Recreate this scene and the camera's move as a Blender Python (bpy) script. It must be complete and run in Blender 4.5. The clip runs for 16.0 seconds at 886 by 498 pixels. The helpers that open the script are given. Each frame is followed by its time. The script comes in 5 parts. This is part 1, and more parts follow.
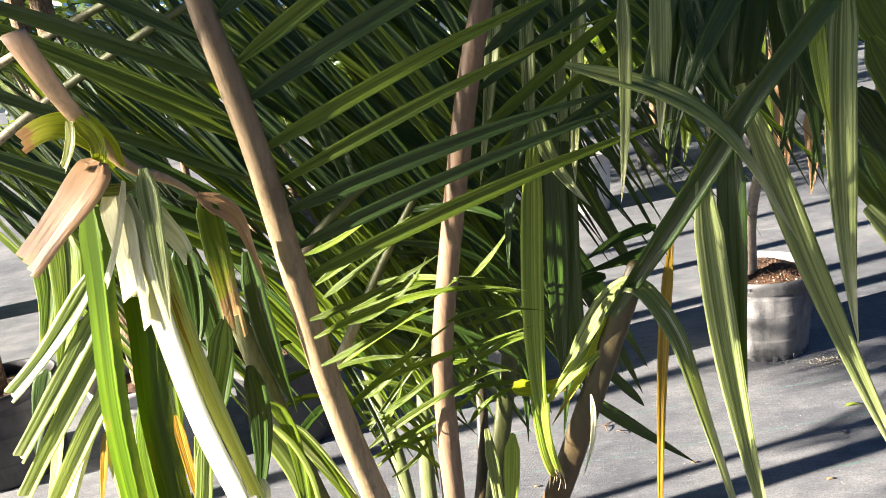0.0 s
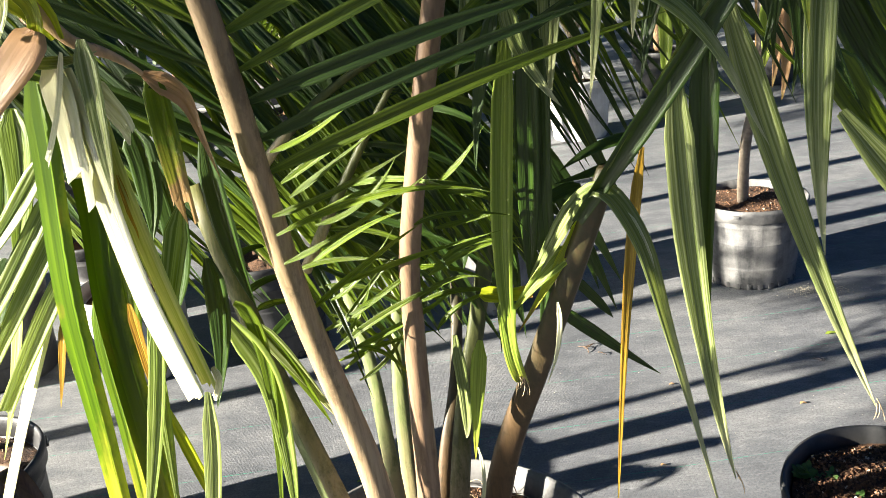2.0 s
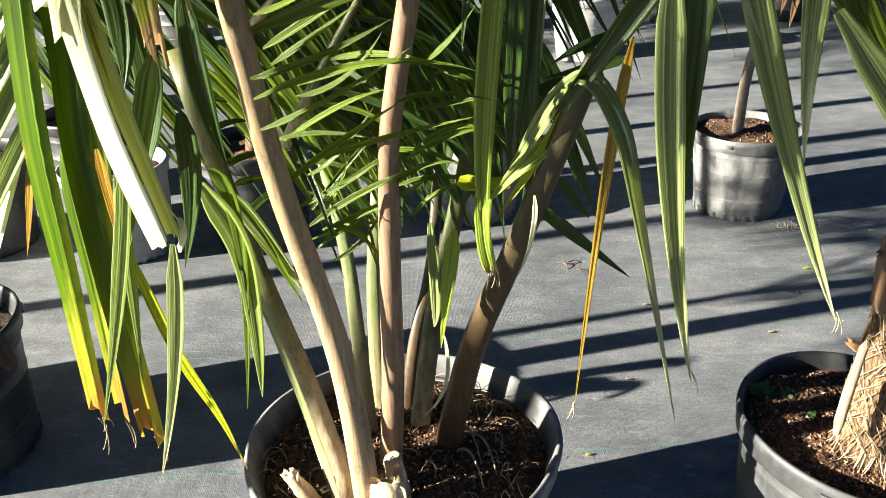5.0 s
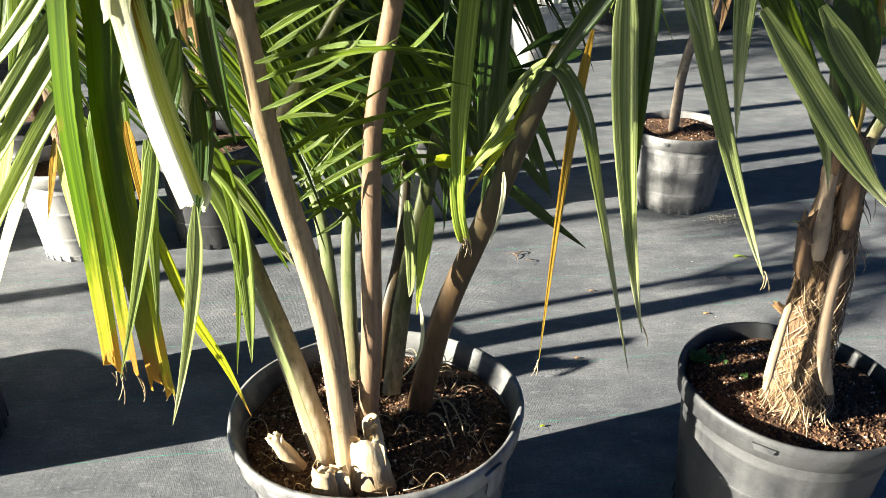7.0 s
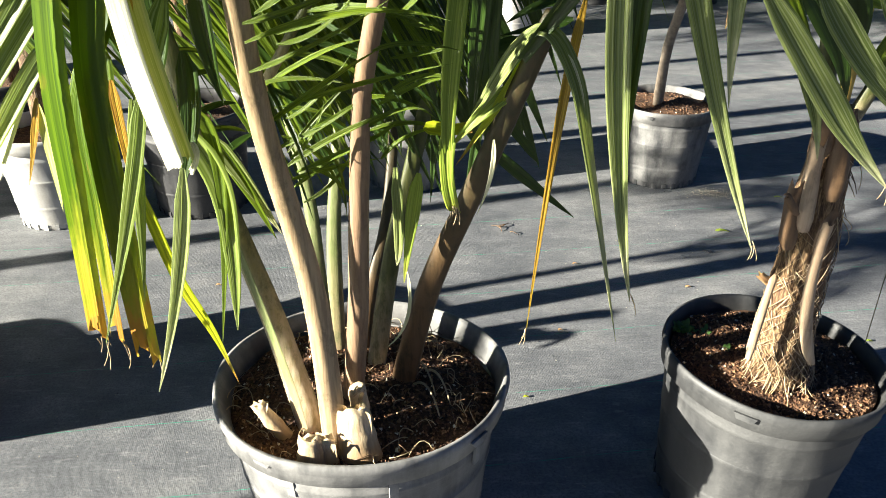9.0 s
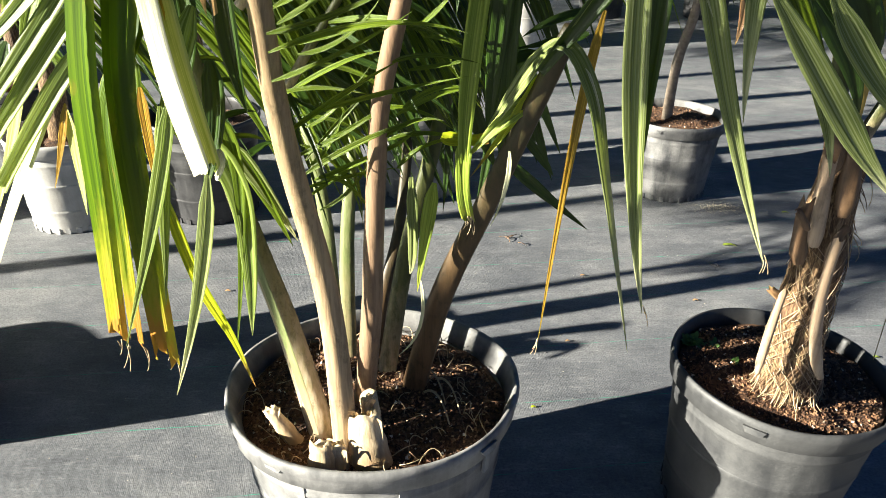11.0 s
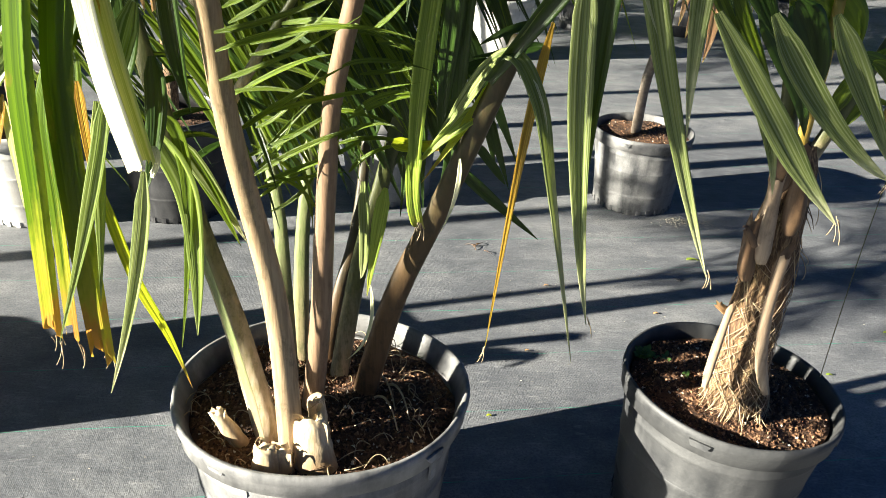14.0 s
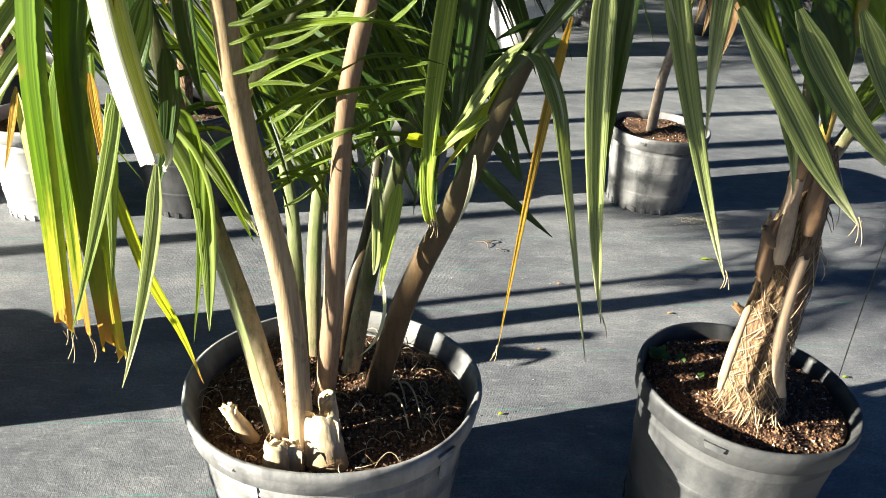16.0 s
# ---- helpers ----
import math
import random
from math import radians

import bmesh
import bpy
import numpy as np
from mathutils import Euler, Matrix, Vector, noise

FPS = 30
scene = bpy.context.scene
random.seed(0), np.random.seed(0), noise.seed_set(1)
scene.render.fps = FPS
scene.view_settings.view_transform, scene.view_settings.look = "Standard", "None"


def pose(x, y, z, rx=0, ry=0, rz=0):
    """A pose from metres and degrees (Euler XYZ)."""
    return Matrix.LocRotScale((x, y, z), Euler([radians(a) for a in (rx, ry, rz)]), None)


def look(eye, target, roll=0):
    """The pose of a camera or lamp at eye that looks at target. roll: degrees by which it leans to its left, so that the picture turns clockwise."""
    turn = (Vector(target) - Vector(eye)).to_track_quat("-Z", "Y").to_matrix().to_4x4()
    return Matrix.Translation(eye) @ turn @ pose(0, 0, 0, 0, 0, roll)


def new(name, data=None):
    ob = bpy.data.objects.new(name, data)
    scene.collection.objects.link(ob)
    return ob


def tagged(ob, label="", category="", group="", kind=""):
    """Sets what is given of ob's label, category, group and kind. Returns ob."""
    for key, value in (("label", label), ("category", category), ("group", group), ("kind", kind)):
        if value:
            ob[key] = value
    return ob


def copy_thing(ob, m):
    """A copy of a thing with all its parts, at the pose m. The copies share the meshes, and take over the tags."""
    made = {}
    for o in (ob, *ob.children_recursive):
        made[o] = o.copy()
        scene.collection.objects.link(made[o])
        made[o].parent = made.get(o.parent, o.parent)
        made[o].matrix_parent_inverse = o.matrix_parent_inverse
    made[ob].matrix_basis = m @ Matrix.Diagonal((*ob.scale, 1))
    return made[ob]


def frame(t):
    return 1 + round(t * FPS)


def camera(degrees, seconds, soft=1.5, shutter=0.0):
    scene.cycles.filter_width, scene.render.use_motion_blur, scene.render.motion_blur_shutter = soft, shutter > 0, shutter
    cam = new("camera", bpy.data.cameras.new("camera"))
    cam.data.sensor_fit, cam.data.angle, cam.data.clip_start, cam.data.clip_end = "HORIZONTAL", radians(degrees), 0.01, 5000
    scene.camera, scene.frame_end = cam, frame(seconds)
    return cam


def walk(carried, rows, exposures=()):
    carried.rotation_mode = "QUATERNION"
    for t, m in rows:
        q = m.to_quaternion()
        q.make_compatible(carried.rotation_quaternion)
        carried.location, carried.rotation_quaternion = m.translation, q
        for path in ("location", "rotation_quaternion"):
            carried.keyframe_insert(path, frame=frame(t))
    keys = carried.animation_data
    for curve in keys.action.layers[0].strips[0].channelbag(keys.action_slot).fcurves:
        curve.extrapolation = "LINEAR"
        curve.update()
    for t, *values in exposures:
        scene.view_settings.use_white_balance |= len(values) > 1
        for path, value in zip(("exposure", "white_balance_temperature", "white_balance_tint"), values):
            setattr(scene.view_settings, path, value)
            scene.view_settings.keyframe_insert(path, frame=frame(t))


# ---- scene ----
cam = camera(60.0, 16.0, soft=0.7)
PATH = [
    (0, (0.177, 0.176, 1.423), (-0.041, 2.089, 0.878), -9.2),
    (0.5, (0.184, 0.178, 1.44), (0.033, 2.078, 0.832), -8.9),
    (1, (0.203, 0.175, 1.444), (0.037, 2.066, 0.815), -9.3),
    (1.5, (0.197, 0.179, 1.402), (0.004, 2.054, 0.734), -9.6),
    (2, (0.211, 0.184, 1.382), (-0.024, 2.034, 0.66), -7.8),
    (2.5, (0.237, 0.2, 1.364), (0.004, 2.024, 0.576), -6.4),
    (3, (0.24, 0.226, 1.328), (0.002, 2.008, 0.452), -6.1),
    (3.5, (0.243, 0.218, 1.331), (0.013, 1.993, 0.439), -5.1),
    (4, (0.235, 0.226, 1.334), (-0.008, 1.988, 0.421), -4.4),
    (4.2, (0.232, 0.226, 1.335), (-0.014, 1.987, 0.419), -3.9),
    (6.3, (0.204, 0.034, 1.339), (0.063, 1.818, 0.446), -1.2),
    (6.5, (0.193, 0.029, 1.344), (0.077, 1.818, 0.457), -1.0),
    (7, (0.181, 0.042, 1.346), (0.117, 1.822, 0.438), -1.2),
    (7.5, (0.175, 0.052, 1.333), (0.135, 1.818, 0.395), -1.0),
    (8, (0.169, 0.052, 1.332), (0.15, 1.809, 0.377), -0.7),
    (8.5, (0.166, 0.048, 1.331), (0.152, 1.802, 0.37), -0.1),
    (9, (0.168, 0.043, 1.334), (0.155, 1.793, 0.367), 0.0),
    (9.5, (0.163, 0.04, 1.335), (0.138, 1.792, 0.371), 0.3),
    (9.7, (0.156, 0.039, 1.335), (0.117, 1.789, 0.369), 0.6),
    (11.8, (0.151, 0.003, 1.341), (0.18, 1.773, 0.411), 1.2),
    (12, (0.161, -0.012, 1.339), (0.227, 1.758, 0.41), 1.9),
    (12.5, (0.2, -0.007, 1.339), (0.292, 1.757, 0.402), 2.4),
    (13, (0.213, 0.032, 1.335), (0.297, 1.793, 0.39), 2.9),
    (13.5, (0.196, 0.032, 1.335), (0.244, 1.801, 0.403), 3.4),
    (14, (0.198, 0.03, 1.34), (0.231, 1.802, 0.413), 3.4),
    (14.5, (0.196, 0.029, 1.337), (0.22, 1.804, 0.416), 3.2),
    (15, (0.197, 0.03, 1.337), (0.215, 1.806, 0.417), 3.3),
    (15.5, (0.193, 0.038, 1.331), (0.201, 1.811, 0.405), 3.4),
    (16, (0.195, 0.041, 1.334), (0.198, 1.809, 0.399), 3.5),
]
walk(cam, [(t, look(eye, target, roll)) for t, eye, target, roll in PATH], [(0, 3.02, 6700, 13), (0.5, 2.76, 6680, 12), (1.5, 2.78, 6650, 9), (3.5, 2.62, 6550, 5), (8.5, 2.5, 6550, 5), (12.5, 2.44, 6550, 5), (16, 2.57, 6550, 5)])

# ---- light ----
SUN_AZ, SUN_EL = math.radians(197.5), math.radians(16.5)
to_sun = Vector((math.cos(SUN_AZ) * math.cos(SUN_EL), math.sin(SUN_AZ) * math.cos(SUN_EL), math.sin(SUN_EL)))
world = bpy.data.worlds.new("sky")
scene.world = world
world.use_nodes = True
wn = world.node_tree.nodes
sky = wn.new("ShaderNodeTexSky")
sky.sky_type, sky.sun_disc = "NISHITA", False
sky.sun_elevation, sky.ozone_density, sky.dust_density = SUN_EL, 5.0, 0.4
sky.sun_rotation = math.atan2(to_sun.x, to_sun.y)
clear = wn.new("ShaderNodeMix")
clear.data_type, clear.blend_type = "RGBA", "MULTIPLY"
clear.inputs[0].default_value = 1.0
clear.inputs[7].default_value = (0.72, 0.9, 1.3, 1)
world.node_tree.links.new(sky.outputs[0], clear.inputs[6])
world.node_tree.links.new(clear.outputs[2], wn["Background"].inputs[0])
wn["Background"].inputs[1].default_value = 0.0108
lamp = bpy.data.lights.new("sun", "SUN")
lamp.energy, lamp.angle, lamp.color = 5.0, math.radians(0.5), (1.0, 0.93, 0.82)
sun = new("sun", lamp)
sun.rotation_euler = to_sun.to_track_quat("Z", "Y").to_euler()

# ---- materials ----


def material(name, build):
    m = bpy.data.materials.new(name)
    m.use_nodes = True
    t = m.node_tree
    build(t.nodes, t.links, t.nodes["Principled BSDF"], t.nodes["Material Output"])
    return m


def ramp(n, l, src, stops):
    r = n.new("ShaderNodeValToRGB")
    e = r.color_ramp.elements
    while len(e) < len(stops):
        e.new(0.5)
    for k, (p, c) in zip(e, stops):
        k.position, k.color = p, (*c, 1)
    l.new(src, r.inputs[0])
    return r.outputs[0]


def noise_of(n, l, vec, scale, detail=4.0, rough=0.6):
    t = n.new("ShaderNodeTexNoise")
    t.inputs["Scale"].default_value, t.inputs["Detail"].default_value, t.inputs["Roughness"].default_value = scale, detail, rough
    if vec is not None:
        l.new(vec, t.inputs["Vector"])
    return t.outputs["Fac"]


def mixc(n, l, fac, a, b, mode="MIX"):
    m = n.new("ShaderNodeMix")
    m.data_type, m.blend_type = "RGBA", mode
    for sock, v in ((m.inputs[0], fac), (m.inputs[6], a), (m.inputs[7], b)):
        if isinstance(v, (int, float)):
            sock.default_value = v
        elif isinstance(v, tuple):
            sock.default_value = (*v, 1)
        else:
            l.new(v, sock)
    return m.outputs[2]


def maths(n, l, op, a, b=0.0, c=0.0):
    m = n.new("ShaderNodeMath")
    m.operation = op
    for sock, v in zip(m.inputs, (a, b, c)):
        if isinstance(v, (int, float)):
            sock.default_value = v
        else:
            l.new(v, sock)
    return m.outputs[0]


def bump(n, l, height, strength, distance, bsdf):
    b = n.new("ShaderNodeBump")
    b.inputs["Strength"].default_value, b.inputs["Distance"].default_value = strength, distance
    l.new(height, b.inputs["Height"])
    l.new(b.outputs[0], bsdf.inputs["Normal"])


def coords(n, l, which="Object", scale=(1, 1, 1), rot=(0, 0, 0)):
    c = n.new("ShaderNodeTexCoord")
    m = n.new("ShaderNodeMapping")
    m.inputs["Scale"].default_value, m.inputs["Rotation"].default_value = scale, rot
    l.new(c.outputs[which], m.inputs[0])
    return m.outputs[0]


def leaf_material(name, dark, light, tip, tip_from, through_amount, stain=0.0, stripe=0.25, margin=None, sheen=0.4):
    """A pleated palm leaflet: u runs across it, v along it to the tip."""

    def build(n, l, bsdf, out):
        uv = n.new("ShaderNodeUVMap").outputs[0]
        sep = n.new("ShaderNodeSeparateXYZ")
        l.new(uv, sep.inputs[0])
        info = n.new("ShaderNodeObjectInfo").outputs["Random"]
        m = n.new("ShaderNodeMapping")
        m.inputs["Scale"].default_value = (9, 0.8, 1)
        l.new(uv, m.inputs[0])
        off = n.new("ShaderNodeCombineXYZ")
        l.new(maths(n, l, "MULTIPLY", info, 37.0), off.inputs[1])
        l.new(off.outputs[0], m.inputs["Location"])
        veins = noise_of(n, l, m.outputs[0], 1.0, 3.0)
        m2 = n.new("ShaderNodeMapping")
        m2.inputs["Scale"].default_value = (2.0, 5, 1)
        l.new(uv, m2.inputs[0])
        l.new(off.outputs[0], m2.inputs["Location"])
        blot = noise_of(n, l, m2.outputs[0], 1.0, 5.0, 0.65)
        col = ramp(n, l, veins, [(0.36, dark), (0.5, tuple(0.6 * a + 0.4 * b for a, b in zip(dark, light))), (0.62, light)])
        col = mixc(n, l, maths(n, l, "MULTIPLY", info, 0.25), col, light)
        # pale lines along the pleats, and yellowed margins
        lines = maths(n, l, "SINE", maths(n, l, "ADD", maths(n, l, "MULTIPLY", sep.outputs[0], 50.0), maths(n, l, "MULTIPLY", veins, 5.0)))
        lines = ramp(n, l, lines, [(0.1, (0, 0, 0)), (0.9, (stripe, stripe, stripe))])
        col = mixc(n, l, lines, col, tuple(0.1 + 0.8 * v for v in light) if stripe > 0.4 else light)
        if margin:
            edge = maths(n, l, "ABSOLUTE", maths(n, l, "SUBTRACT", sep.outputs[0], 0.5))
            edge = maths(n, l, "ADD", edge, maths(n, l, "MULTIPLY", maths(n, l, "SUBTRACT", blot, 0.5), 0.5))
            edge = maths(n, l, "ADD", edge, maths(n, l, "MULTIPLY", sep.outputs[1], 0.12))
            col = mixc(n, l, ramp(n, l, edge, [(0.5, (0, 0, 0)), (0.6, (0.9, 0.9, 0.9))]), col, margin)
        # worn, dry tips and blotches
        far = maths(n, l, "ADD", sep.outputs[1], maths(n, l, "MULTIPLY", blot, 0.7))
        far = ramp(n, l, maths(n, l, "MULTIPLY", far, 0.635), [(max(0.02, tip_from - 0.1), (0, 0, 0)), (tip_from, (0.6, 0.6, 0.6)), (tip_from + 0.06, (1, 1, 1))])
        mid = tuple(0.5 * (p + q) for p, q in zip(light, tip)) if stripe > 0.4 else (0.45, 0.42, 0.04)
        tipc = ramp(n, l, far, [(0.0, mid), (0.55, mid), (1.0, tip)])
        col = mixc(n, l, far, col, tipc)
        if stain:
            spots = ramp(n, l, blot, [(0.6, (0, 0, 0)), (0.68, (1, 1, 1))])
            col = mixc(n, l, maths(n, l, "MULTIPLY", spots, stain), col, (0.22, 0.1, 0.03))
        l.new(col, bsdf.inputs["Base Color"])
        bsdf.inputs["Roughness"].default_value = 0.38
        bsdf.inputs["Specular IOR Level"].default_value = sheen
        bump(n, l, veins, 0.6, 0.003, bsdf)
        tr = n.new("ShaderNodeBsdfTranslucent")
        l.new(mixc(n, l, 0.35, col, (0.45, 0.58, 0.03)), tr.inputs[0])
        mx = n.new("ShaderNodeMixShader")
        mx.inputs[0].default_value = through_amount
        l.new(bsdf.outputs[0], mx.inputs[1])
        l.new(tr.outputs[0], mx.inputs[2])
        l.new(mx.outputs[0], out.inputs[0])

    return material(name, build)


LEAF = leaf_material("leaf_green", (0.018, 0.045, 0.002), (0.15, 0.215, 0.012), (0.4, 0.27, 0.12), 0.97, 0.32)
# brighter copy of LEAF with the sunlight painted into its colour
LEAF_LIT = leaf_material("leaf_lit_green", (0.03, 0.075, 0.003), (0.21, 0.295, 0.014), (0.4, 0.3, 0.12), 0.97, 0.34)
# deep leaf green that also holds painted shade for foliage lying in shadow
LEAF_DARK = leaf_material("leaf_deep_shaded_green", (0.008, 0.022, 0.003), (0.034, 0.072, 0.007), (0.3, 0.2, 0.08), 1.0, 0.14)
LEAF_PALE = leaf_material("leaf_pale_green", (0.12, 0.2, 0.016), (0.42, 0.52, 0.08), (0.55, 0.42, 0.26), 0.84, 0.42)
LEAF_MARGIN = leaf_material("leaf_green_yellow_edged", (0.025, 0.065, 0.002), (0.1, 0.17, 0.006), (0.45, 0.2, 0.04), 0.78, 0.45, 0.45, 0.2, (0.44, 0.49, 0.025))
LEAF_TIPPED = leaf_material("leaf_green_dry_tip", (0.05, 0.1, 0.005), (0.2, 0.3, 0.015), (0.4, 0.24, 0.1), 0.66, 0.42, 0.6)
LEAF_YELLOW = leaf_material("leaf_yellowing", (0.16, 0.24, 0.008), (0.55, 0.58, 0.022), (0.4, 0.19, 0.05), 0.74, 0.5, 0.4)
LEAF_SAGE = leaf_material("leaf_dusty_sage", (0.042, 0.075, 0.01), (0.31, 0.36, 0.115), (0.5, 0.51, 0.28), 0.72, 0.3, 0.0, 0.55, None, 0.38)
LEAF_STRIPE = leaf_material("leaf_striped", (0.045, 0.085, 0.008), (0.27, 0.34, 0.07), (0.5, 0.47, 0.28), 0.9, 0.33, 0.0, 0.45, None, 0.36)
LEAF_BROWN = leaf_material("leaf_dry", (0.36, 0.19, 0.08), (0.56, 0.33, 0.17), (0.5, 0.38, 0.26), 0.9, 0.25, 0.4)
LEAF_BLEACHED = leaf_material("leaf_bleached", (0.5, 0.5, 0.24), (0.8, 0.78, 0.56), (0.8, 0.72, 0.55), 1.0, 0.2, 0.0, 0.3)
LEAF_CREAM = leaf_material("leaf_cream", (0.34, 0.4, 0.07), (0.7, 0.7, 0.28), (0.7, 0.62, 0.42), 1.0, 0.4)
LEAF_AMBER = leaf_material("leaf_amber", (0.22, 0.1, 0.012), (0.5, 0.32, 0.03), (0.5, 0.38, 0.22), 0.88, 0.35, 0.6)


def stem_material(name, low, high, ring, until=0.75):
    def build(n, l, bsdf, out):
        uv = n.new("ShaderNodeUVMap").outputs[0]
        sep = n.new("ShaderNodeSeparateXYZ")
        l.new(uv, sep.inputs[0])
        grain = noise_of(n, l, coords(n, l, "Object", (150, 150, 10)), 1.0, 5.0)
        blot = noise_of(n, l, coords(n, l, "Object", (30, 30, 16)), 1.0, 6.0, 0.75)
        way = maths(n, l, "ADD", sep.outputs[1], maths(n, l, "MULTIPLY", maths(n, l, "SUBTRACT", blot, 0.5), 0.35))
        col = ramp(n, l, way, [(0.06, low), (until, high)])
        col = mixc(n, l, ramp(n, l, grain, [(0.42, (0, 0, 0)), (0.62, (0.55, 0.55, 0.55))]), col, ring)
        col = mixc(n, l, ramp(n, l, blot, [(0.52, (0, 0, 0)), (0.64, (0.55, 0.55, 0.55))]), col, tuple(0.42 * v for v in high))
        l.new(col, bsdf.inputs["Base Color"])
        bsdf.inputs["Roughness"].default_value = 0.55
        bump(n, l, grain, 0.4, 0.002, bsdf)

    return material(name, build)


STEM_TAN = stem_material("petiole_tan", (0.42, 0.305, 0.185), (0.19, 0.13, 0.065), (0.14, 0.09, 0.045))
STEM_ROSE = stem_material("petiole_rose", (0.25, 0.165, 0.1), (0.2, 0.125, 0.07), (0.11, 0.06, 0.036))
STEM_GREEN = stem_material("petiole_green", (0.46, 0.36, 0.24), (0.055, 0.066, 0.012), (0.1, 0.105, 0.026), 0.3)
STEM_SHEATH = stem_material("petiole_pale_sheath", (0.5, 0.4, 0.28), (0.1, 0.105, 0.022), (0.22, 0.19, 0.07), 0.6)
STEM_DARK = stem_material("petiole_brown_green", (0.14, 0.075, 0.035), (0.03, 0.026, 0.007), (0.06, 0.036, 0.014), 0.62)
STEM_PALE = stem_material("petiole_pale", (0.3, 0.22, 0.13), (0.12, 0.15, 0.045), (0.2, 0.2, 0.09), 0.4)
STEM_AMBER = stem_material("petiole_amber", (0.45, 0.3, 0.05), (0.3, 0.25, 0.04), (0.4, 0.25, 0.05))
STEM_SALMON = stem_material("rachis_salmon", (0.5, 0.31, 0.17), (0.42, 0.28, 0.14), (0.3, 0.2, 0.09))
WOOD_CUT = stem_material("cut_stub", (0.26, 0.17, 0.09), (0.72, 0.58, 0.38), (0.3, 0.19, 0.1))


def fibre_build(n, l, bsdf, out):
    a = noise_of(n, l, coords(n, l, "Object", (260, 260, 40), (0, 0.7, 0.2)), 1.0, 5.0)
    b = noise_of(n, l, coords(n, l, "Object", (260, 260, 40), (0, -0.7, 0)), 1.0, 5.0)
    big = noise_of(n, l, coords(n, l, "Object"), 16.0, 4.0)
    f = maths(n, l, "MAXIMUM", a, b)
    col = ramp(n, l, f, [(0.44, (0.05, 0.026, 0.011)), (0.55, (0.19, 0.115, 0.055)), (0.68, (0.4, 0.28, 0.15))])
    col = mixc(n, l, ramp(n, l, big, [(0.47, (0, 0, 0)), (0.6, (0.6, 0.6, 0.6))]), col, (0.08, 0.04, 0.02))
    l.new(col, bsdf.inputs["Base Color"])
    bsdf.inputs["Roughness"].default_value = 0.85
    bump(n, l, f, 0.9, 0.006, bsdf)


FIBRE = material("palm_fibre", fibre_build)
HUSK_PALE = stem_material("leaf_base_pale", (0.46, 0.35, 0.24), (0.36, 0.26, 0.17), (0.26, 0.17, 0.1))
HUSK = stem_material("leaf_base_husk", (0.17, 0.1, 0.05), (0.1, 0.055, 0.025), (0.05, 0.025, 0.012))


def plastic(name, base, dust, amount, rough):
    def build(n, l, bsdf, out):
        big = noise_of(n, l, coords(n, l, "Object"), 6.0, 6.0, 0.65)
        run = noise_of(n, l, coords(n, l, "Object", (22, 22, 3)), 1.0, 5.0)
        fine = noise_of(n, l, coords(n, l, "Object"), 160.0, 3.0)
        f = maths(n, l, "ADD", maths(n, l, "MULTIPLY", big, 0.6), maths(n, l, "MULTIPLY", run, 0.4))
        f = ramp(n, l, f, [(0.4, (0, 0, 0)), (0.58, (1, 1, 1))])
        f = maths(n, l, "MULTIPLY", f, maths(n, l, "ADD", maths(n, l, "MULTIPLY", fine, 0.5), amount))
        l.new(mixc(n, l, f, base, dust), bsdf.inputs["Base Color"])
        l.new(maths(n, l, "ADD", maths(n, l, "MULTIPLY", f, 0.3), rough), bsdf.inputs["Roughness"])
        rings = noise_of(n, l, coords(n, l, "Object", (3, 3, 90)), 1.0, 4.0, 0.7)
        bump(n, l, maths(n, l, "ADD", maths(n, l, "ADD", big, maths(n, l, "MULTIPLY", rings, 0.35)), maths(n, l, "MULTIPLY", fine, 0.25)), 0.4, 0.004, bsdf)

    return material(name, build)


POT_GREY = plastic("pot_dusty_grey", (0.075, 0.076, 0.078), (0.3, 0.295, 0.285), 0.5, 0.5)
POT_DARK = plastic("pot_grey", (0.022, 0.023, 0.025), (0.095, 0.095, 0.094), 0.33, 0.5)
POT_MID = plastic("pot_weathered", (0.03, 0.031, 0.034), (0.24, 0.236, 0.23), 0.45, 0.48)
POT_BLACK = plastic("pot_black", (0.018, 0.018, 0.02), (0.1, 0.1, 0.1), 0.2, 0.4)
POT_WHITE = plastic("pot_white", (0.5, 0.5, 0.49), (0.3, 0.28, 0.25), 0.4, 0.45)


def soil_build(n, l, bsdf, out):
    v = coords(n, l, "Object")
    a = noise_of(n, l, v, 90.0, 6.0, 0.7)
    b = noise_of(n, l, v, 9.0, 4.0)
    col = ramp(n, l, a, [(0.35, (0.014, 0.007, 0.004)), (0.52, (0.075, 0.036, 0.017)), (0.68, (0.22, 0.115, 0.055))])
    col = mixc(n, l, ramp(n, l, b, [(0.45, (0, 0, 0)), (0.65, (0.5, 0.5, 0.5))]), col, (0.15, 0.07, 0.03))
    l.new(col, bsdf.inputs["Base Color"])
    bsdf.inputs["Roughness"].default_value = 0.95
    bump(n, l, a, 1.0, 0.01, bsdf)


SOIL = material("potting_soil", soil_build)


def grain_build(n, l, bsdf, out):
    g = n.new("ShaderNodeNewGeometry").outputs["Random Per Island"]
    l.new(ramp(n, l, g, [(0.0, (0.02, 0.009, 0.005)), (0.45, (0.08, 0.036, 0.016)), (0.8, (0.21, 0.11, 0.055)), (0.965, (0.28, 0.16, 0.09)), (0.99, (0.62, 0.57, 0.48))]), bsdf.inputs["Base Color"])
    bsdf.inputs["Roughness"].default_value = 0.9


GRAIN = material("bark_chips_and_perlite", grain_build)


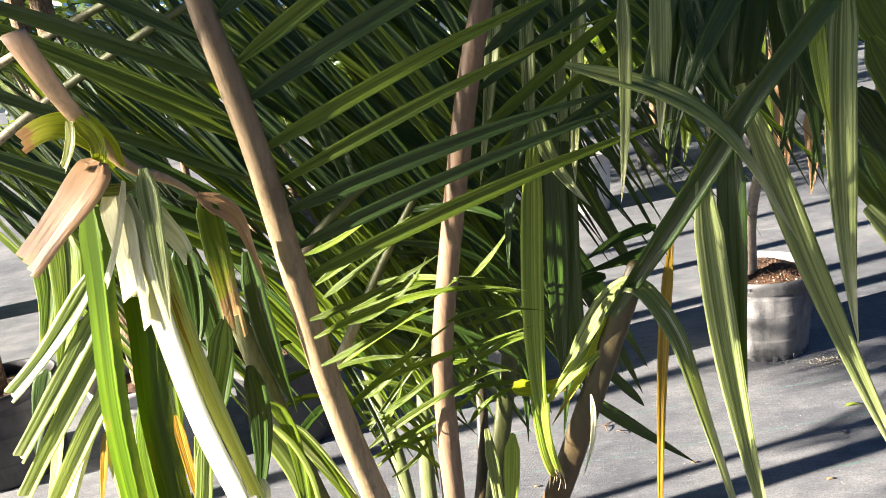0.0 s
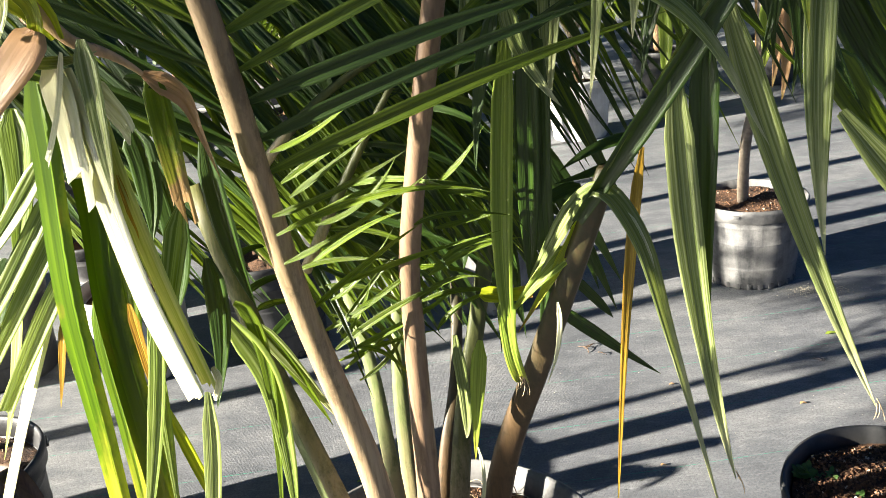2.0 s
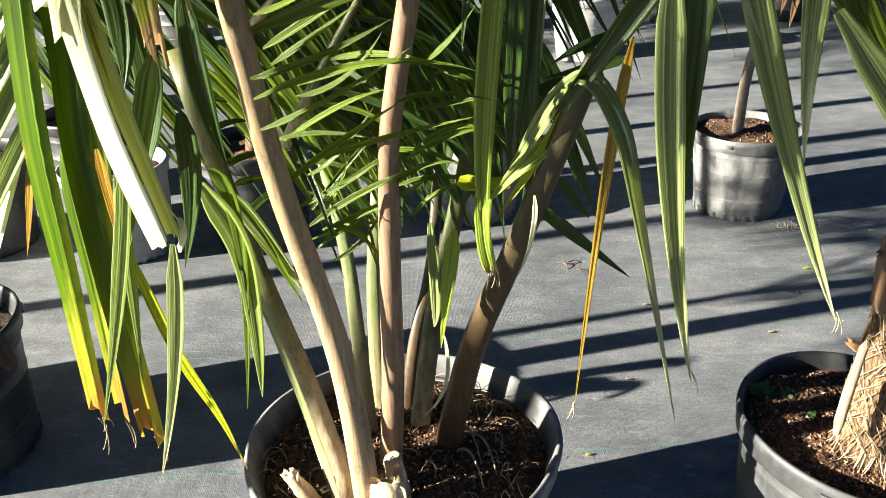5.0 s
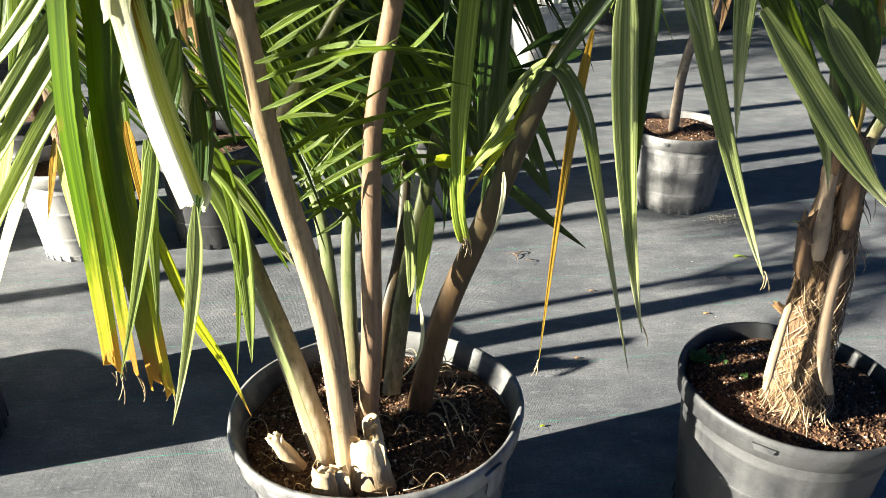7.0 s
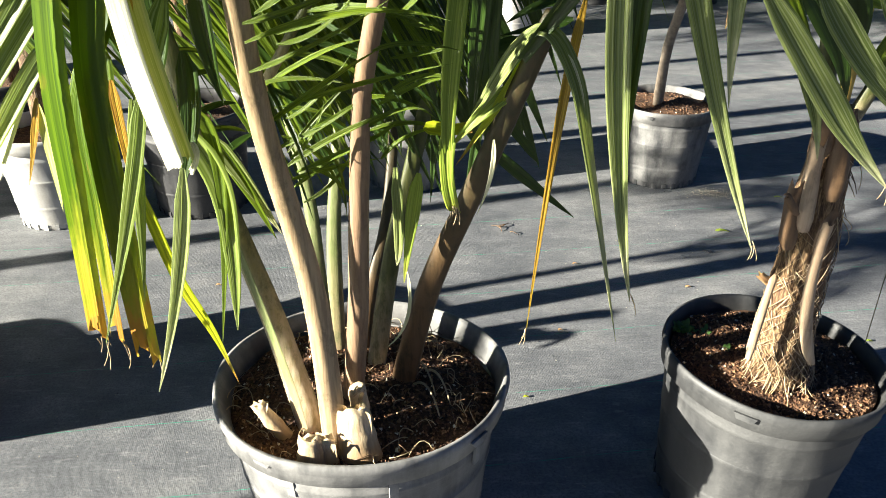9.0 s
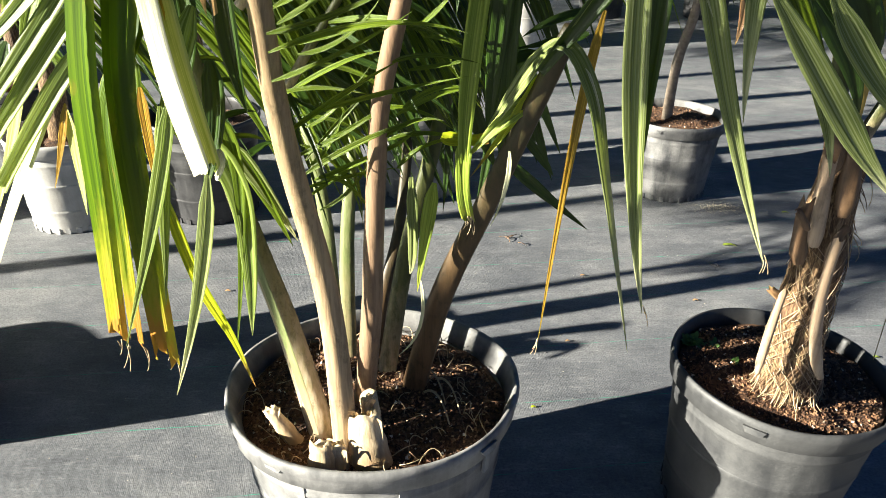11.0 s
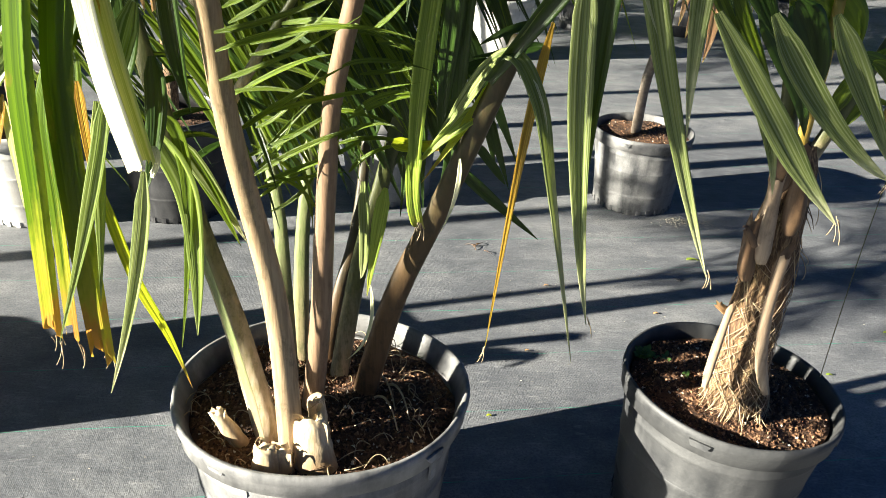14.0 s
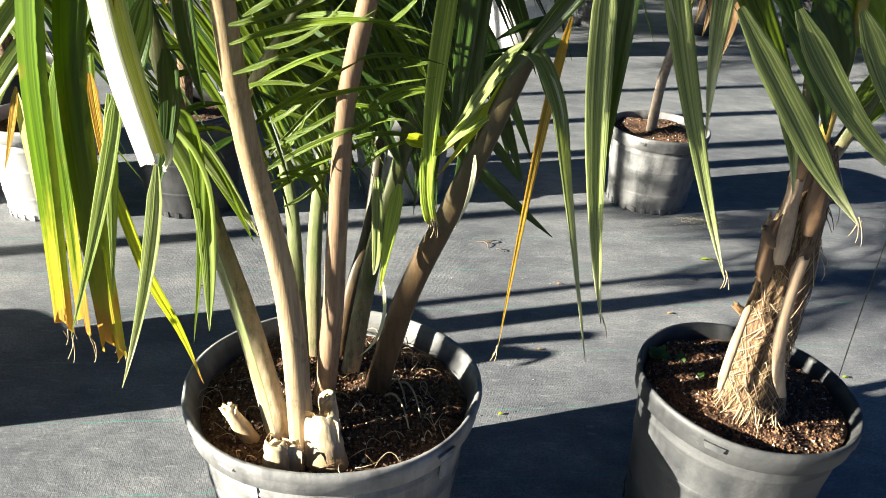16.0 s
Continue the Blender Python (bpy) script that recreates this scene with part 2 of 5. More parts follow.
def ground_build(n, l, bsdf, out):
    v = coords(n, l, "Object", (1, 1, 1), (0, 0, -0.14))
    sep = n.new("ShaderNodeSeparateXYZ")
    l.new(v, sep.inputs[0])
    big = noise_of(n, l, v, 1.1, 7.0, 0.65)
    mid = noise_of(n, l, coords(n, l, "Object", (3, 5, 1), (0, 0, -0.14)), 2.0, 7.0, 0.72)
    crease = noise_of(n, l, coords(n, l, "Object", (1.2, 6, 1), (0, 0, -0.3)), 3.0, 3.0, 0.5)
    fine = noise_of(n, l, v, 140.0, 3.0, 0.7)
    dust = maths(n, l, "ADD", maths(n, l, "MULTIPLY", big, 0.55), maths(n, l, "MULTIPLY", mid, 0.45))
    col = ramp(n, l, dust, [(0.36, (0.08, 0.086, 0.098)), (0.5, (0.165, 0.17, 0.182)), (0.62, (0.275, 0.276, 0.276))])
    col = mixc(n, l, ramp(n, l, fine, [(0.36, (0.5, 0.5, 0.5)), (0.56, (0, 0, 0))]), col, (0.055, 0.06, 0.07))
    scuff = noise_of(n, l, coords(n, l, "Object", (14, 60, 1), (0, 0, -0.2)), 1.0, 5.0, 0.75)
    col = mixc(n, l, ramp(n, l, scuff, [(0.56, (0, 0, 0)), (0.7, (0.45, 0.45, 0.45))]), col, (0.36, 0.36, 0.36))
    # woven tape: fine ribs both ways and a coloured marker thread every 25 cm
    wx = maths(n, l, "SINE", maths(n, l, "MULTIPLY", sep.outputs[0], 1400.0))
    wy = maths(n, l, "SINE", maths(n, l, "MULTIPLY", sep.outputs[1], 1900.0))
    weave = maths(n, l, "ADD", maths(n, l, "MULTIPLY", wx, 0.5), wy)
    wob = maths(n, l, "ADD", sep.outputs[1], maths(n, l, "MULTIPLY", noise_of(n, l, v, 3.0, 2.0), 0.012))
    band = maths(n, l, "PINGPONG", maths(n, l, "ADD", wob, -0.083 + 40 * 0.253), 0.1265)
    line = maths(n, l, "LESS_THAN", band, 0.0013)
    worn = ramp(n, l, noise_of(n, l, v, 14.0, 3.0), [(0.4, (0.15, 0.15, 0.15)), (0.6, (0.8, 0.8, 0.8))])
    col = mixc(n, l, maths(n, l, "MULTIPLY", line, worn), col, (0.04, 0.3, 0.2))
    specks = ramp(n, l, noise_of(n, l, v, 55.0, 2.0), [(0.72, (0, 0, 0)), (0.76, (0.7, 0.7, 0.7))])
    col = mixc(n, l, specks, col, (0.3, 0.27, 0.22))
    l.new(col, bsdf.inputs["Base Color"])
    bsdf.inputs["Roughness"].default_value = 0.6
    bsdf.inputs["Specular IOR Level"].default_value = 0.35
    h = maths(n, l, "ADD", maths(n, l, "MULTIPLY", weave, 0.06), maths(n, l, "ADD", maths(n, l, "MULTIPLY", fine, 0.8), maths(n, l, "ADD", maths(n, l, "MULTIPLY", mid, 1.6), maths(n, l, "MULTIPLY", crease, 1.6))))
    bump(n, l, h, 0.42, 0.005, bsdf)


GROUND = material("weed_fabric", ground_build)


def plain(name, a, b, scale, rough=0.7):
    def build(n, l, bsdf, out):
        f = noise_of(n, l, coords(n, l, "Object"), scale, 5.0)
        l.new(ramp(n, l, f, [(0.35, a), (0.65, b)]), bsdf.inputs["Base Color"])
        bsdf.inputs["Roughness"].default_value = rough
        bump(n, l, f, 0.4, 0.003, bsdf)

    return material(name, build)


BARK = plain("young_bark", (0.16, 0.12, 0.085), (0.29, 0.235, 0.18), 40.0)
WEED = plain("weed_leaves", (0.035, 0.085, 0.012), (0.07, 0.15, 0.025), 30.0)
STRAW = plain("dry_straw", (0.3, 0.22, 0.12), (0.46, 0.36, 0.22), 60.0)
SAND = plain("spilled_perlite", (0.28, 0.25, 0.19), (0.42, 0.39, 0.31), 90.0)
LABEL = plain("label_dark", (0.05, 0.05, 0.055), (0.1, 0.1, 0.1), 20.0)

# ---- building blocks ----


def mesh_of(name, verts, faces, uvs=None, smooth=True):
    me = bpy.data.meshes.new(name)
    me.from_pydata([tuple(v) for v in verts], [], faces)
    if uvs is not None:
        layer = me.uv_layers.new(name="UVMap")
        idx = np.empty(len(me.loops), dtype=np.int32)
        me.loops.foreach_get("vertex_index", idx)
        layer.data.foreach_set("uv", np.asarray(uvs, dtype=np.float32)[idx].ravel())
    me.polygons.foreach_set("use_smooth", np.full(len(me.polygons), smooth))
    me.update()
    return me


def part(name, me, mat, parent, label=""):
    ob = new(name, me)
    if not me.materials:
        me.materials.append(mat)
    ob.parent = parent
    if parent is not None and parent.data is None:
        ob.matrix_parent_inverse = parent.matrix_basis.inverted()
    return tagged(ob, label)


def thing(name, at, label, category, group=""):
    ob = new(name)
    ob.location = at
    ob.empty_display_size = 0.05
    return tagged(ob, label, category, group)


def bez(pts, n):
    """n + 1 points along a smooth curve of three or four control points that passes through the middle ones."""
    p = [np.array(q, float) for q in pts]
    if len(p) == 3:
        c = 2 * p[1] - 0.5 * (p[0] + p[2])
        t = np.linspace(0, 1, n + 1)[:, None]
        return (1 - t) ** 2 * p[0] + 2 * t * (1 - t) * c + t**2 * p[2]
    ext = [2 * p[0] - p[1], *p, 2 * p[-1] - p[-2]]
    out = []
    for k in np.linspace(0, len(p) - 1, n + 1):
        i = min(int(k), len(p) - 2)
        t = k - i
        a, b, c, d = ext[i : i + 4]
        out.append(0.5 * (2 * b + (c - a) * t + (2 * a - 5 * b + 4 * c - d) * t * t + (3 * b - a - 3 * c + d) * t**3))
    return np.array(out)


def unit(v):
    return v / (np.linalg.norm(v) + 1e-9)


def ribbon_arrays(line, width, face, fold=0.25, pleats=3, shape="leaf", cut=0.0, curl=0.0, ridge=0.09, rng=random):
    """A pleated leaf strip along a line. face: the way its flat side looks. fold: V depth over width. cut: a torn end."""
    n = len(line) - 1
    across = 2 * pleats + 1
    verts, uvs, faces = [], [], []
    step = np.gradient(line, axis=0)
    ph = rng.uniform(0, 6)
    for i in range(n + 1):
        s = i / n
        d = unit(step[i])
        f = np.array(face, float) + curl * s * np.cross(d, face)
        side = unit(np.cross(d, f))
        up = unit(np.cross(side, d))
        if shape == "leaf":
            w = width * min(1.0, 0.35 + 4.5 * s) * (1 - max(0.0, (s - 0.3) / 0.7) ** 1.7 * 0.97)
        elif shape == "strap":
            w = width * min(1.0, 0.55 + 3 * s) * (1 - 0.25 * s)
        else:
            w = width * (0.9 - 0.75 * s)
        w *= 1 + 0.06 * math.sin(9 * s + ph)
        for k in range(across):
            u = k / (across - 1)
            z = fold * w * (abs(2 * u - 1) - 0.5) + (ridge * w if k % 2 else -ridge * w)
            tear = cut * width * rng.uniform(-1, 1) if (cut and i == n) else 0.0
            verts.append(line[i] + side * (u - 0.5) * w + up * z + d * tear)
            uvs.append((u, s))
        if i:
            a = (i - 1) * across
            for k in range(across - 1):
                faces.append((a + k, a + k + 1, a + across + k + 1, a + across + k))
    return verts, faces, uvs


def ribbon(name, pts, width, mat, parent, face=(-0.2, -1, 0.2), seg=14, **kw):
    v, f, uv = ribbon_arrays(bez(pts, seg), width, face, **kw)
    return part(name, mesh_of(name, v, f, uv), mat, parent)


def tube_arrays(line, radii, sides=10, flat=1.0, face=(0, -1, 0), groove=0.0, cap=True):
    n = len(line) - 1
    step = np.gradient(line, axis=0)
    verts, faces, uvs = [], [], []
    for i in range(n + 1):
        d = unit(step[i])
        side = unit(np.cross(d, np.array(face, float)))
        up = np.cross(side, d)
        r = radii[i] if hasattr(radii, "__len__") else radii
        for k in range(sides):
            a = 2 * math.pi * k / sides
            q = r * (1 - groove * max(0.0, math.sin(a)) ** 3)
            verts.append(line[i] + side * math.cos(a) * q + up * math.sin(a) * q * flat)
            uvs.append((k / sides, i / n))
        if i:
            for k in range(sides):
                a, b = (i - 1) * sides + k, (i - 1) * sides + (k + 1) % sides
                faces.append((a, b, b + sides, a + sides))
    if cap:
        faces.append(tuple(range(sides))[::-1])
        faces.append(tuple(n * sides + k for k in range(sides)))
    return verts, faces, uvs


def tube(name, pts, r0, r1, mat, parent, seg=14, label="", rough=0.0, **kw):
    line = bez(pts, seg)
    rad = [r0 + (r1 - r0) * i / seg + rough * r0 * random.uniform(-1, 1) for i in range(seg + 1)]
    v, f, uv = tube_arrays(line, rad, **kw)
    return part(name, mesh_of(name, v, f, uv), mat, parent, label)


def lathe(profile, sides=64, oval=(1.0, 1.0), wobble=0.0, ph=0.0):
    verts, faces = [], []
    for r, z in profile:
        for k in range(sides):
            a = 2 * math.pi * k / sides
            w = 1 + wobble * (math.sin(2 * a + ph) + 0.5 * math.sin(5 * a + 2 * ph)) * min(1.0, max(0.0, z * 4))
            verts.append((r * w * math.cos(a) * oval[0], r * w * math.sin(a) * oval[1], z))
    for i in range(len(profile) - 1):
        for k in range(sides):
            a, b = i * sides + k, i * sides + (k + 1) % sides
            faces.append((a, b, b + sides, a + sides))
    return verts, faces


def soil_mesh(r, oval, mound=0.02, rings=14, sides=48):
    verts, faces = [(0, 0, mound)], []
    for i in range(1, rings + 1):
        for k in range(sides):
            a = 2 * math.pi * k / sides
            q = r * i / rings
            x, y = q * math.cos(a) * oval[0], q * math.sin(a) * oval[1]
            verts.append((x, y, mound * (1 - (i / rings) ** 2) + 0.014 * noise.noise((x * 14, y * 14, r * 9)) + 0.006 * noise.noise((x * 60, y * 60, 1))))
    for k in range(sides):
        faces.append((0, 1 + k, 1 + (k + 1) % sides))
    for i in range(rings - 1):
        for k in range(sides):
            a, b = 1 + i * sides + k, 1 + i * sides + (k + 1) % sides
            faces.append((a, a + sides, b + sides, b))
    return mesh_of("soil", verts, faces)


def chips(count, r, oval, z, size, rng):
    verts, faces = [], []
    for _ in range(count):
        a, q = rng.uniform(0, 6.283), r * math.sqrt(rng.random())
        x, y = q * math.cos(a) * oval[0], q * math.sin(a) * oval[1]
        s = size * rng.uniform(0.4, 1.3)
        zz = z + 0.02 * (1 - (q / r) ** 2) + 0.014 * noise.noise((x * 14, y * 14, r * 9)) + s * 0.3
        m = Euler((rng.uniform(0, 6), rng.uniform(0, 6), rng.uniform(0, 6))).to_matrix()
        b = len(verts)
        for c in ((1, 0, -0.4), (-0.6, 0.8, -0.3), (-0.5, -0.7, -0.3), (0.1, 0.1, 0.7), (0.5, 0.6, 0.4)):
            verts.append(tuple(Vector((x, y, zz)) + s * (m @ Vector(c))))
        faces += [(b, b + 1, b + 2), (b, b + 4, b + 1), (b + 1, b + 3, b + 2), (b, b + 2, b + 3), (b, b + 3, b + 4), (b + 1, b + 4, b + 3)]
    return mesh_of("bark_mulch", verts, faces, smooth=False)


def plant_pot(at, r, h, mat, label, oval=(1, 1), tilt=(0, 0, 0), detail=True, group="nursery pots", ribs=0, chip_count=500, fill=0.055, base=0.8, wobble=0.012):
    """A nursery pot: tapered wall with a rolled rim and drain slots round the foot, filled with soil."""
    rng = random.Random(int(1000 * (at[0] + 7 * at[1])))
    pot = thing("plant_pot", at, label, "plant pot", group)
    pot.rotation_euler = [math.radians(a) for a in tilt]
    rb = base * r
    wall = lambda z: rb + (r * 0.955 - rb) * z / h
    out = [(rb * 0.5, 0.012), (rb * 0.93, 0.012), (rb * 0.95, 0.0), (rb * 0.99, 0.0), (rb + 0.002, 0.008)]
    for z in np.linspace(0.03, h - 0.055, 9):
        out.append((wall(z), z))
    for z in (0.25 * h, 0.55 * h, 0.78 * h):
        out += [(wall(z), z - 0.006), (wall(z) + 0.0012, z - 0.003), (wall(z) + 0.0012, z + 0.003), (wall(z), z + 0.006)]
    out = out[:5] + sorted(out[5:], key=lambda p: p[1])
    inn = [(wall(z) - 0.006, z) for z in np.linspace(h - 0.05, 0.03, 6)]
    v, f = lathe(out + [(wall(h - 0.05), h - 0.05)] + inn, 72, oval, wobble, at[0] * 3)
    body = part("body", mesh_of("body", [(x, y, z) for x, y, z in v], f), mat, None)
    rim = [(wall(h - 0.05), h - 0.052), (r * 0.985, h - 0.05), (r * 0.99, h - 0.026), (r, h - 0.022), (r * 1.008, h - 0.012), (r, h), (r * 0.975, h + 0.001), (r * 0.962, h - 0.006), (wall(h) - 0.012, h - 0.05), (wall(h - 0.05) - 0.006, h - 0.05)]
    v, f = lathe(rim, 72, oval, wobble, at[0] * 3)
    lip = part("rim", mesh_of("rim", v, f), mat, None)
    sm = soil_mesh(wall(h - fill) - 0.005, oval)
    for q in sm.vertices:
        q.co.z += h - fill
    soil = part("soil", sm, SOIL, None, "dark potting soil with bark and perlite")
    kids = [body, lip, soil]
    if chip_count:
        c = part("bark_mulch", chips(chip_count, wall(h - fill) - 0.012, oval, h - fill, 0.0042, rng), GRAIN, None)
        tagged(c, "brown bark chips and white perlite grains", kind="stuff")
        kids.append(c)
    if detail:
        slot = None
        for k in range(26):
            a = 2 * math.pi * (k + 0.3) / 26
            if slot is None:
                w, d, t = 0.009, 0.003, 0.022
                vv = [(d * x, w * y, t * z) for x in (-1, 1) for y in (-1, 1) for z in (0, 1)]
                slot = mesh_of("foot_rib", vv, [(0, 1, 3, 2), (4, 6, 7, 5), (0, 4, 5, 1), (2, 3, 7, 6), (1, 5, 7, 3), (0, 2, 6, 4)], smooth=False)
            o = part("foot_rib", slot, mat, None)
            o.location = ((rb + 0.002) * math.cos(a) * oval[0], (rb + 0.002) * math.sin(a) * oval[1], 0.001)
            o.rotation_euler[2] = a
            kids.append(o)
        rib = None
        for k in range(ribs):
            a = 2 * math.pi * (k + 0.15) / ribs
            if rib is None:
                w, d, t = 0.008, 0.003, 0.055
                vv = [(d * x - (0.004 if z == 0 else 0), w * y, t * (z - 1)) for x in (-1, 1) for y in (-1, 1) for z in (0, 1)]
                rib = mesh_of("wall_rib", vv, [(0, 1, 3, 2), (4, 6, 7, 5), (0, 4, 5, 1), (2, 3, 7, 6), (1, 5, 7, 3), (0, 2, 6, 4)], smooth=False)
            o = part("wall_rib", rib, mat, None)
            o.location = (wall(h - 0.055) * 1.004 * math.cos(a) * oval[0], wall(h - 0.055) * 1.004 * math.sin(a) * oval[1], h - 0.05)
            o.rotation_euler[2] = a
            kids.append(o)
        for a in (0.6, 2.4, 4.15, 5.6):
            w, d, t = 0.022, 0.004, 0.012
            vv = [(d * x * (0.6 if z else 1), w * y * (1 if z else 0.7), t * (z - 1)) for x in (-1, 1) for y in (-1, 1) for z in (0, 1)]
            o = part("rim_tab", mesh_of("rim_tab", vv, [(0, 1, 3, 2), (4, 6, 7, 5), (0, 4, 5, 1), (2, 3, 7, 6), (1, 5, 7, 3), (0, 2, 6, 4)], smooth=False), mat, None)
            o.location = (r * 1.004 * math.cos(a) * oval[0], r * 1.004 * math.sin(a) * oval[1], h - 0.016)
            o.rotation_euler[2] = a
            kids.append(o)
    for o in kids:
        o.parent = pot
    return pot


def leaflet_line(p, d0, length, droop, seg, rng, sway=0.06):
    pts, d, q = [np.array(p, float)], unit(np.array(d0, float)), np.array(p, float)
    bend = np.array((rng.uniform(-1, 1), rng.uniform(-1, 1), 0)) * sway
    for i in range(seg):
        s = (i + 1) / seg
        d = unit(d + droop * s * np.array((0, 0, -1.0)) / seg * 2 + bend / seg)
        q = q + d * length / seg
        pts.append(q.copy())
    return np.array(pts)


def frond(parent, pts, r0, r1, stem, leaf, start, spacing, length, width, angle=55, lift=0.25, droop=0.6, sides=(1, -1), joined=False, up=(0, -0.3, 1), seg=24, rng=None, skip=0.0, pleats=2, lseg=10, flat=0.8, name="frond", leaf_name="leaflet", label="", ends=0.35, turn=0.0):
    """A feather leaf: a tapering rachis with leaflets on both sides."""
    rng = rng or random.Random(int(abs(sum(pts[0]) + 3 * sum(pts[-1])) * 1000))
    line = bez(pts, seg)
    rad = [r0 + (r1 - r0) * (i / seg) ** 0.8 for i in range(seg + 1)]
    v, f, uv = tube_arrays(line, rad, 10, flat, face=(0.1, -1, 0.05))
    rachis = part(name, mesh_of(name, v, f, uv), stem, parent, label)
    lens = np.r_[0, np.cumsum(np.linalg.norm(np.diff(line, axis=0), axis=1))]
    total = lens[-1]
    at = start * total
    jv, jf, ju = [], [], []
    while at < total * 0.985:
        for sd in sides:
            s = at + rng.uniform(-0.3, 0.3) * spacing
            s = min(max(s, 0), total * 0.995)
            if rng.random() < skip:
                continue
            i = min(int(np.searchsorted(lens, s)) - 1, seg - 1)
            i = max(i, 0)
            k = (s - lens[i]) / (lens[i + 1] - lens[i] + 1e-9)
            p = line[i] * (1 - k) + line[i + 1] * k
            t = unit(line[i + 1] - line[i])
            b = unit(np.cross(t, np.array(up, float)))
            n = unit(np.cross(b, t))
            g = s / total
            wide = angle[0 if sd > 0 else 1] if isinstance(angle, tuple) else angle
            a = math.radians(wide * (1 - 0.35 * g) + rng.uniform(-4, 4))
            d = t * math.cos(a) + b * sd * math.sin(a) + n * (lift + rng.uniform(-0.08, 0.08))
            L = length * (1 - (1 - ends) * max(0.0, (g - 0.45) / 0.55) ** 1.5) * rng.uniform(0.88, 1.1)
            W = width * rng.uniform(0.82, 1.15) * (1 - 0.35 * g)
            ln = leaflet_line(p + b * sd * r1, d, L, droop * rng.uniform(0.75, 1.3), lseg, rng)
            v, f, uv = ribbon_arrays(ln, W, unit(n + turn * t), fold=0.3, pleats=pleats, rng=rng)
            if joined:
                o = len(jv)
                jv += v
                ju += uv
                jf += [tuple(x + o for x in q) for q in f]
            else:
                m = leaf if not isinstance(leaf, (list, tuple)) else leaf[rng.randrange(len(leaf))]
                part(leaf_name, mesh_of(leaf_name, v, f, uv), m, rachis)
        at += spacing
    if joined:
        part("foliage", mesh_of("foliage", jv, jf, ju), leaf, rachis)["kind"] = "stuff"
    return rachis


def curtain(parent, pts, count, way, length, width, leaf, jitter=0.16, droop=0.25, name="frond"):
    """An arching leaf whose leaflets all trail to one side."""
    rng = random.Random(count * 7 + int(100 * length))
    line = bez(pts, count)
    v, f, uv = tube_arrays(line, [0.009 - 0.005 * i / count for i in range(count + 1)], 8)
    rachis = part(name, mesh_of(name, v, f, uv), STEM_GREEN, parent)
    for i in range(count):
        for _ in range(2):
            p = line[i] + (line[i + 1] - line[i]) * rng.random()
            d = np.array(way) + np.array([rng.uniform(-1, 1) * jitter for _ in range(3)])
            ln = leaflet_line(p, d, length * rng.uniform(0.75, 1.1), droop * rng.uniform(0.3, 1.3), 10, rng)
            v, f, uv = ribbon_arrays(ln, width * rng.uniform(0.75, 1.2), (rng.uniform(-0.6, 0.6), -1, rng.uniform(0.0, 0.6)), fold=0.3, pleats=2, rng=rng)
            part("leaflet", mesh_of("leaflet", v, f, uv), leaf[rng.randrange(len(leaf))], rachis)
    return rachis


def potted_background_palm(label, seed, height, fronds, length, leaf, trunk_r=0.035, reach=0.7, lean=0.0, shadow=1.0):
    """A palm built about its own foot: trunk, petioles and feather leaves."""
    rng = random.Random(seed)
    p = thing("palm", (0, 0, 0), label, "palm", "palms in pots")
    tube("trunk", [(0, 0, 0), (0.02, 0, 0.4 * height), (lean, 0.02, height)], trunk_r, trunk_r * 0.7, FIBRE, p, sides=12, rough=0.06)
    for k in range(fronds):
        a = 2 * math.pi * (k + rng.uniform(-0.25, 0.25)) / fronds
        c, s = math.cos(a), math.sin(a)
        up = rng.uniform(0.35, 0.75) * length
        r = reach * rng.uniform(0.8, 1.2)
        pts = [(lean, 0.02, height - 0.03), (lean + 0.3 * r * c, 0.3 * r * s, height + 0.75 * up), (lean + 0.75 * r * c, 0.75 * r * s, height + up), (lean + 1.25 * r * c, 1.25 * r * s, height + 0.55 * up)]
        frond(p, pts, 0.013, 0.004, STEM_GREEN, leaf, 0.3, 0.032, 0.42, 0.026, angle=55, lift=0.05, droop=0.9, joined=True, up=(0, 0, 1), rng=rng, pleats=1, lseg=6, seg=14)
    return p


def fray(parent, tip, count, length=0.035):
    """Dry threads that a torn leaf end leaves hanging."""
    r = random.Random(int(abs(tip[0] * 997 + tip[2] * 313)))
    for _ in range(count):
        a, l = r.uniform(0, 6.28), length * r.uniform(0.3, 1.2)
        q = Vector(tip) + Vector((r.uniform(-0.004, 0.004), 0, r.uniform(0, 0.015)))
        d = Vector((0.35 * math.cos(a), 0.3 * math.sin(a), -1)) * l
        ob = tube("thread", [tuple(q), tuple(q + d * 0.55 + Vector((0.06 * l, 0, 0))), tuple(q + d)], 0.0008, 0.0004, STRAW, parent, seg=6, sides=4)


# ---- the ground ----
gm = mesh_of("ground", [(-60, -40, 0), (70, -40, 0), (70, 90, 0), (-60, 90, 0)], [(0, 1, 2, 3)], smooth=False)
tagged(part("ground", gm, GROUND, None), "grey dusty woven weed fabric over flat ground", "ground", kind="structure")

# ---- pots ----
plant_pot((0.0, 1.255, 0), 0.25, 0.385, POT_GREY, "large dusty grey nursery pot holding a clumping palm", oval=(1.16, 1.05), ribs=9, chip_count=7000, fill=0.05, wobble=0.014)
plant_pot((0.832, 1.345, 0), 0.222, 0.375, POT_DARK, "grey plastic nursery pot holding a stout fibrous palm", chip_count=6500, fill=0.032, tilt=(0, 2.5, 0))
plant_pot((1.075, 3.15, 0), 0.208, 0.335, POT_MID, "weathered grey nursery pot with a thin bare tree", chip_count=700, fill=0.03)
plant_pot((-1.26, 1.58, 0), 0.25, 0.38, POT_BLACK, "black nursery pot with dead leaf bases on its soil", chip_count=200)
